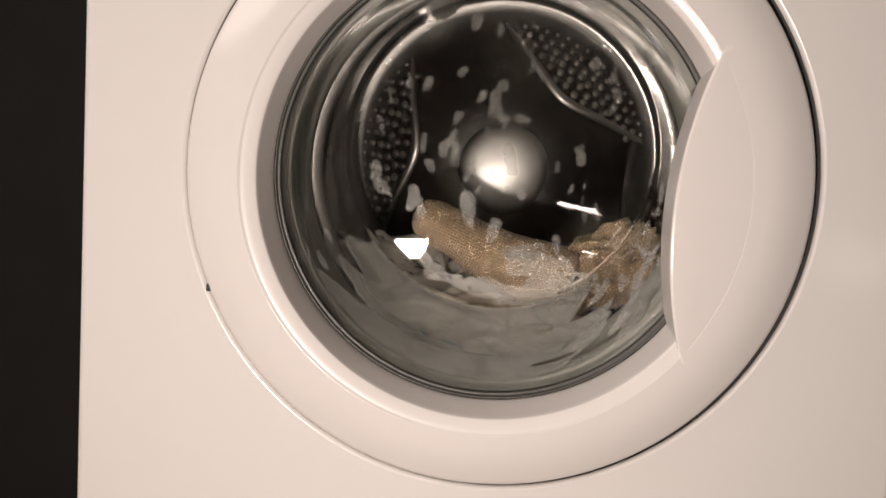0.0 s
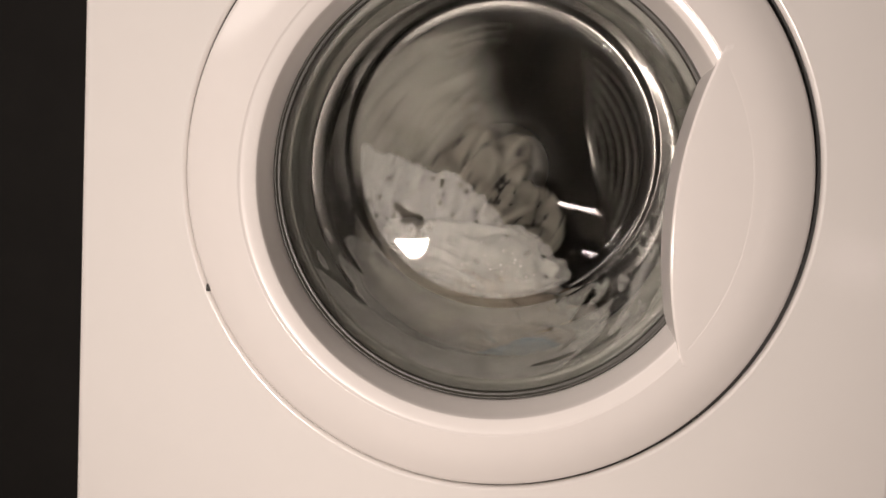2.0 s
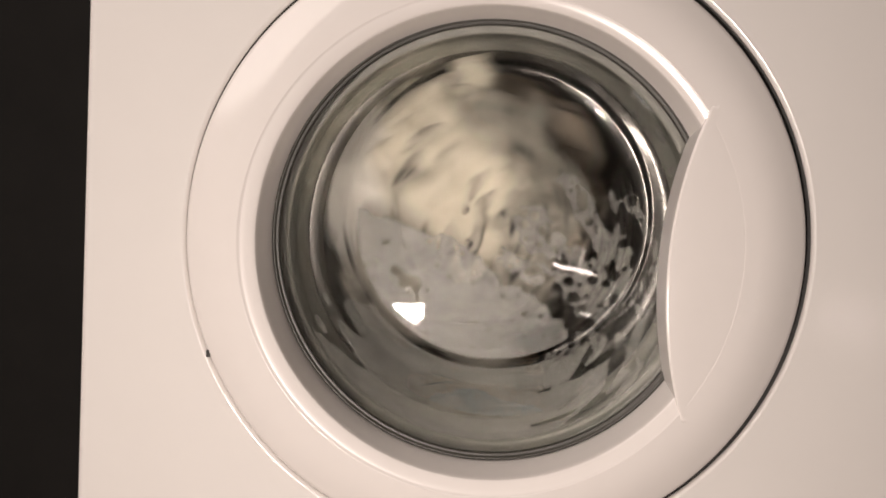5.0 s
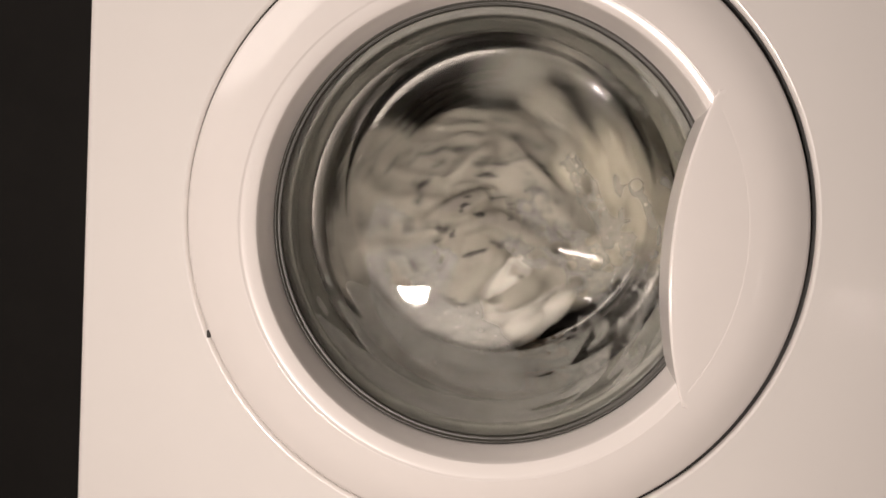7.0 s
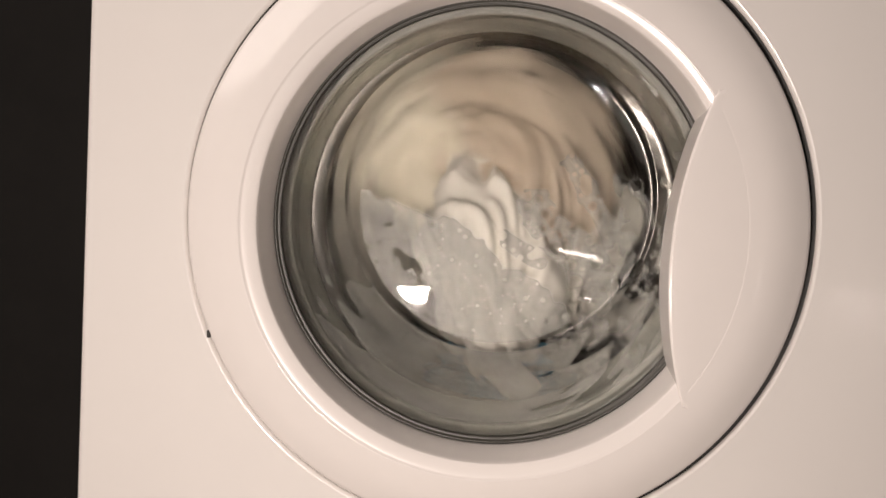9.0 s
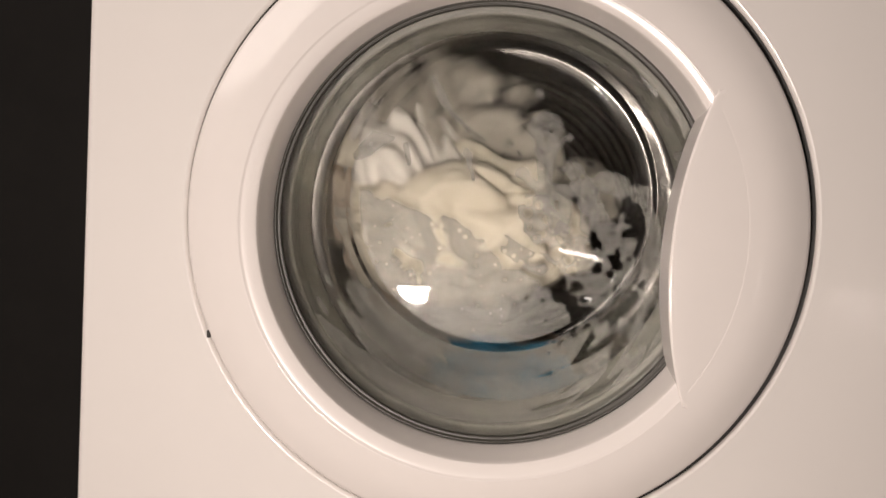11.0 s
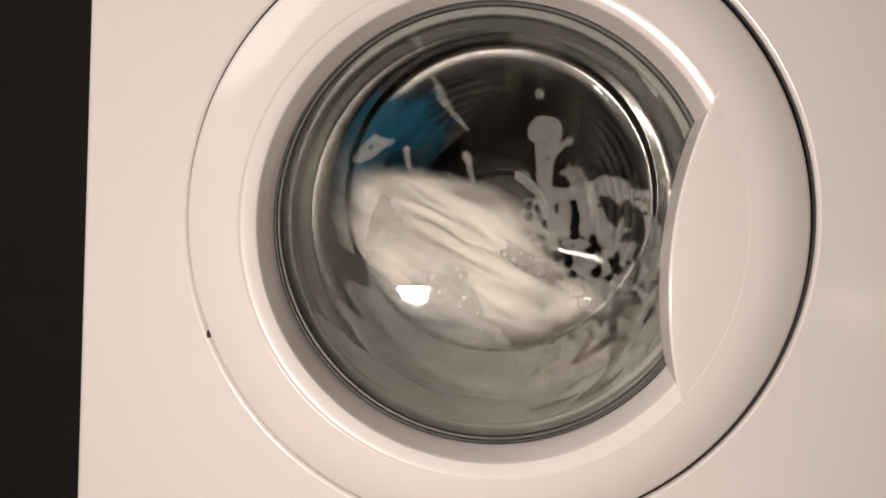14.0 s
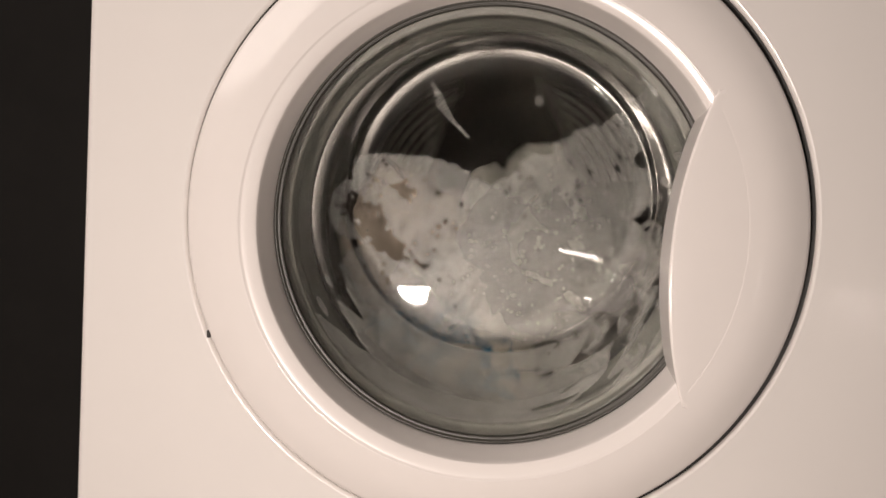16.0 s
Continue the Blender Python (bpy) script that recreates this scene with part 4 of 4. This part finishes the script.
    walk(sheet_low, [(0.0, gone), (1.4, gone), (1.8, on), (2.6, on), (3.0, low), (3.5, low), (4.2, on), (6.4, on), (6.9, lower), (8.1, lower), (8.4, on), (9.2, on), (11.1, on), (11.45, lower), (12.6, lower), (13.4, lower), (14.1, lower), (14.45, raised), (15.25, raised), (15.5, lower), (15.7, lower), (15.95, pose(0.012, 0.03, Z0 - 0.115, 0, 30, 0)), (16.0, pose(0.012, 0.03, Z0 - 0.115, 0, 30, 0))])
    walk(net, [(0.0, gone), (2.3, gone), (2.8, pose(-0.008, 0.001, Z0 - 0.002)), (3.5, pose(-0.006, 0.001, Z0 - 0.004)), (4.2, on), (9.2, on), (10.6, pose(0.001, 0.001, Z0 - 0.004)), (12.6, pose(0.001, 0.001, Z0 - 0.006)), (14.05, pose(0.001, 0.001, Z0 - 0.008)), (14.2, pose(0.001, 0.001, Z0 - 0.008)), (14.5, pose(0.02, 0.05, Z0 - 0.07, 0, 45, 0)), (14.8, gone), (16.0, gone)])
    walk(tree, [(0.0, gone), (9.4, gone), (10.6, on), (12.0, on), (14.05, pose(0, 0.001, Z0 - 0.003)), (14.2, pose(0, 0.001, Z0 - 0.003)), (14.5, pose(0.02, 0.05, Z0 - 0.05, 0, 45, 0)), (14.8, gone), (16.0, gone)])
    walk(long_streak, [(0.0, gone), (9.4, gone), (10.6, on), (15.5, on), (15.9, pose(0.0, 0.001, Z0 - 0.006)), (16.0, pose(0.0, 0.001, Z0 - 0.006))])
    walk(sheet_side, [(0.0, gone), (13.9, gone), (14.3, on), (15.2, on), (16.0, pose(0, 0, Z0 - 0.006))])
    walk(rim_suds, [(0.0, on), (1.5, on), (1.9, pose(0.01, 0.05, Z0 - 0.05, 0, 30, 0)), (2.2, gone), (16.0, gone)])
    walk(sheet_mid, [(0.0, gone), (12.4, gone), (12.7, pose(-0.01, 0.03, Z0 - 0.09, 0, -12, 0)), (12.95, on), (13.1, on), (13.35, pose(0.005, 0.03, Z0 - 0.10, 0, 15, 0)), (13.6, gone), (15.4, gone), (15.6, pose(-0.01, 0.03, Z0 - 0.09, 0, -12, 0)), (15.85, pose(-0.004, 0, Z0 + 0.012)), (16.0, pose(-0.004, 0, Z0 + 0.012))])


motions()
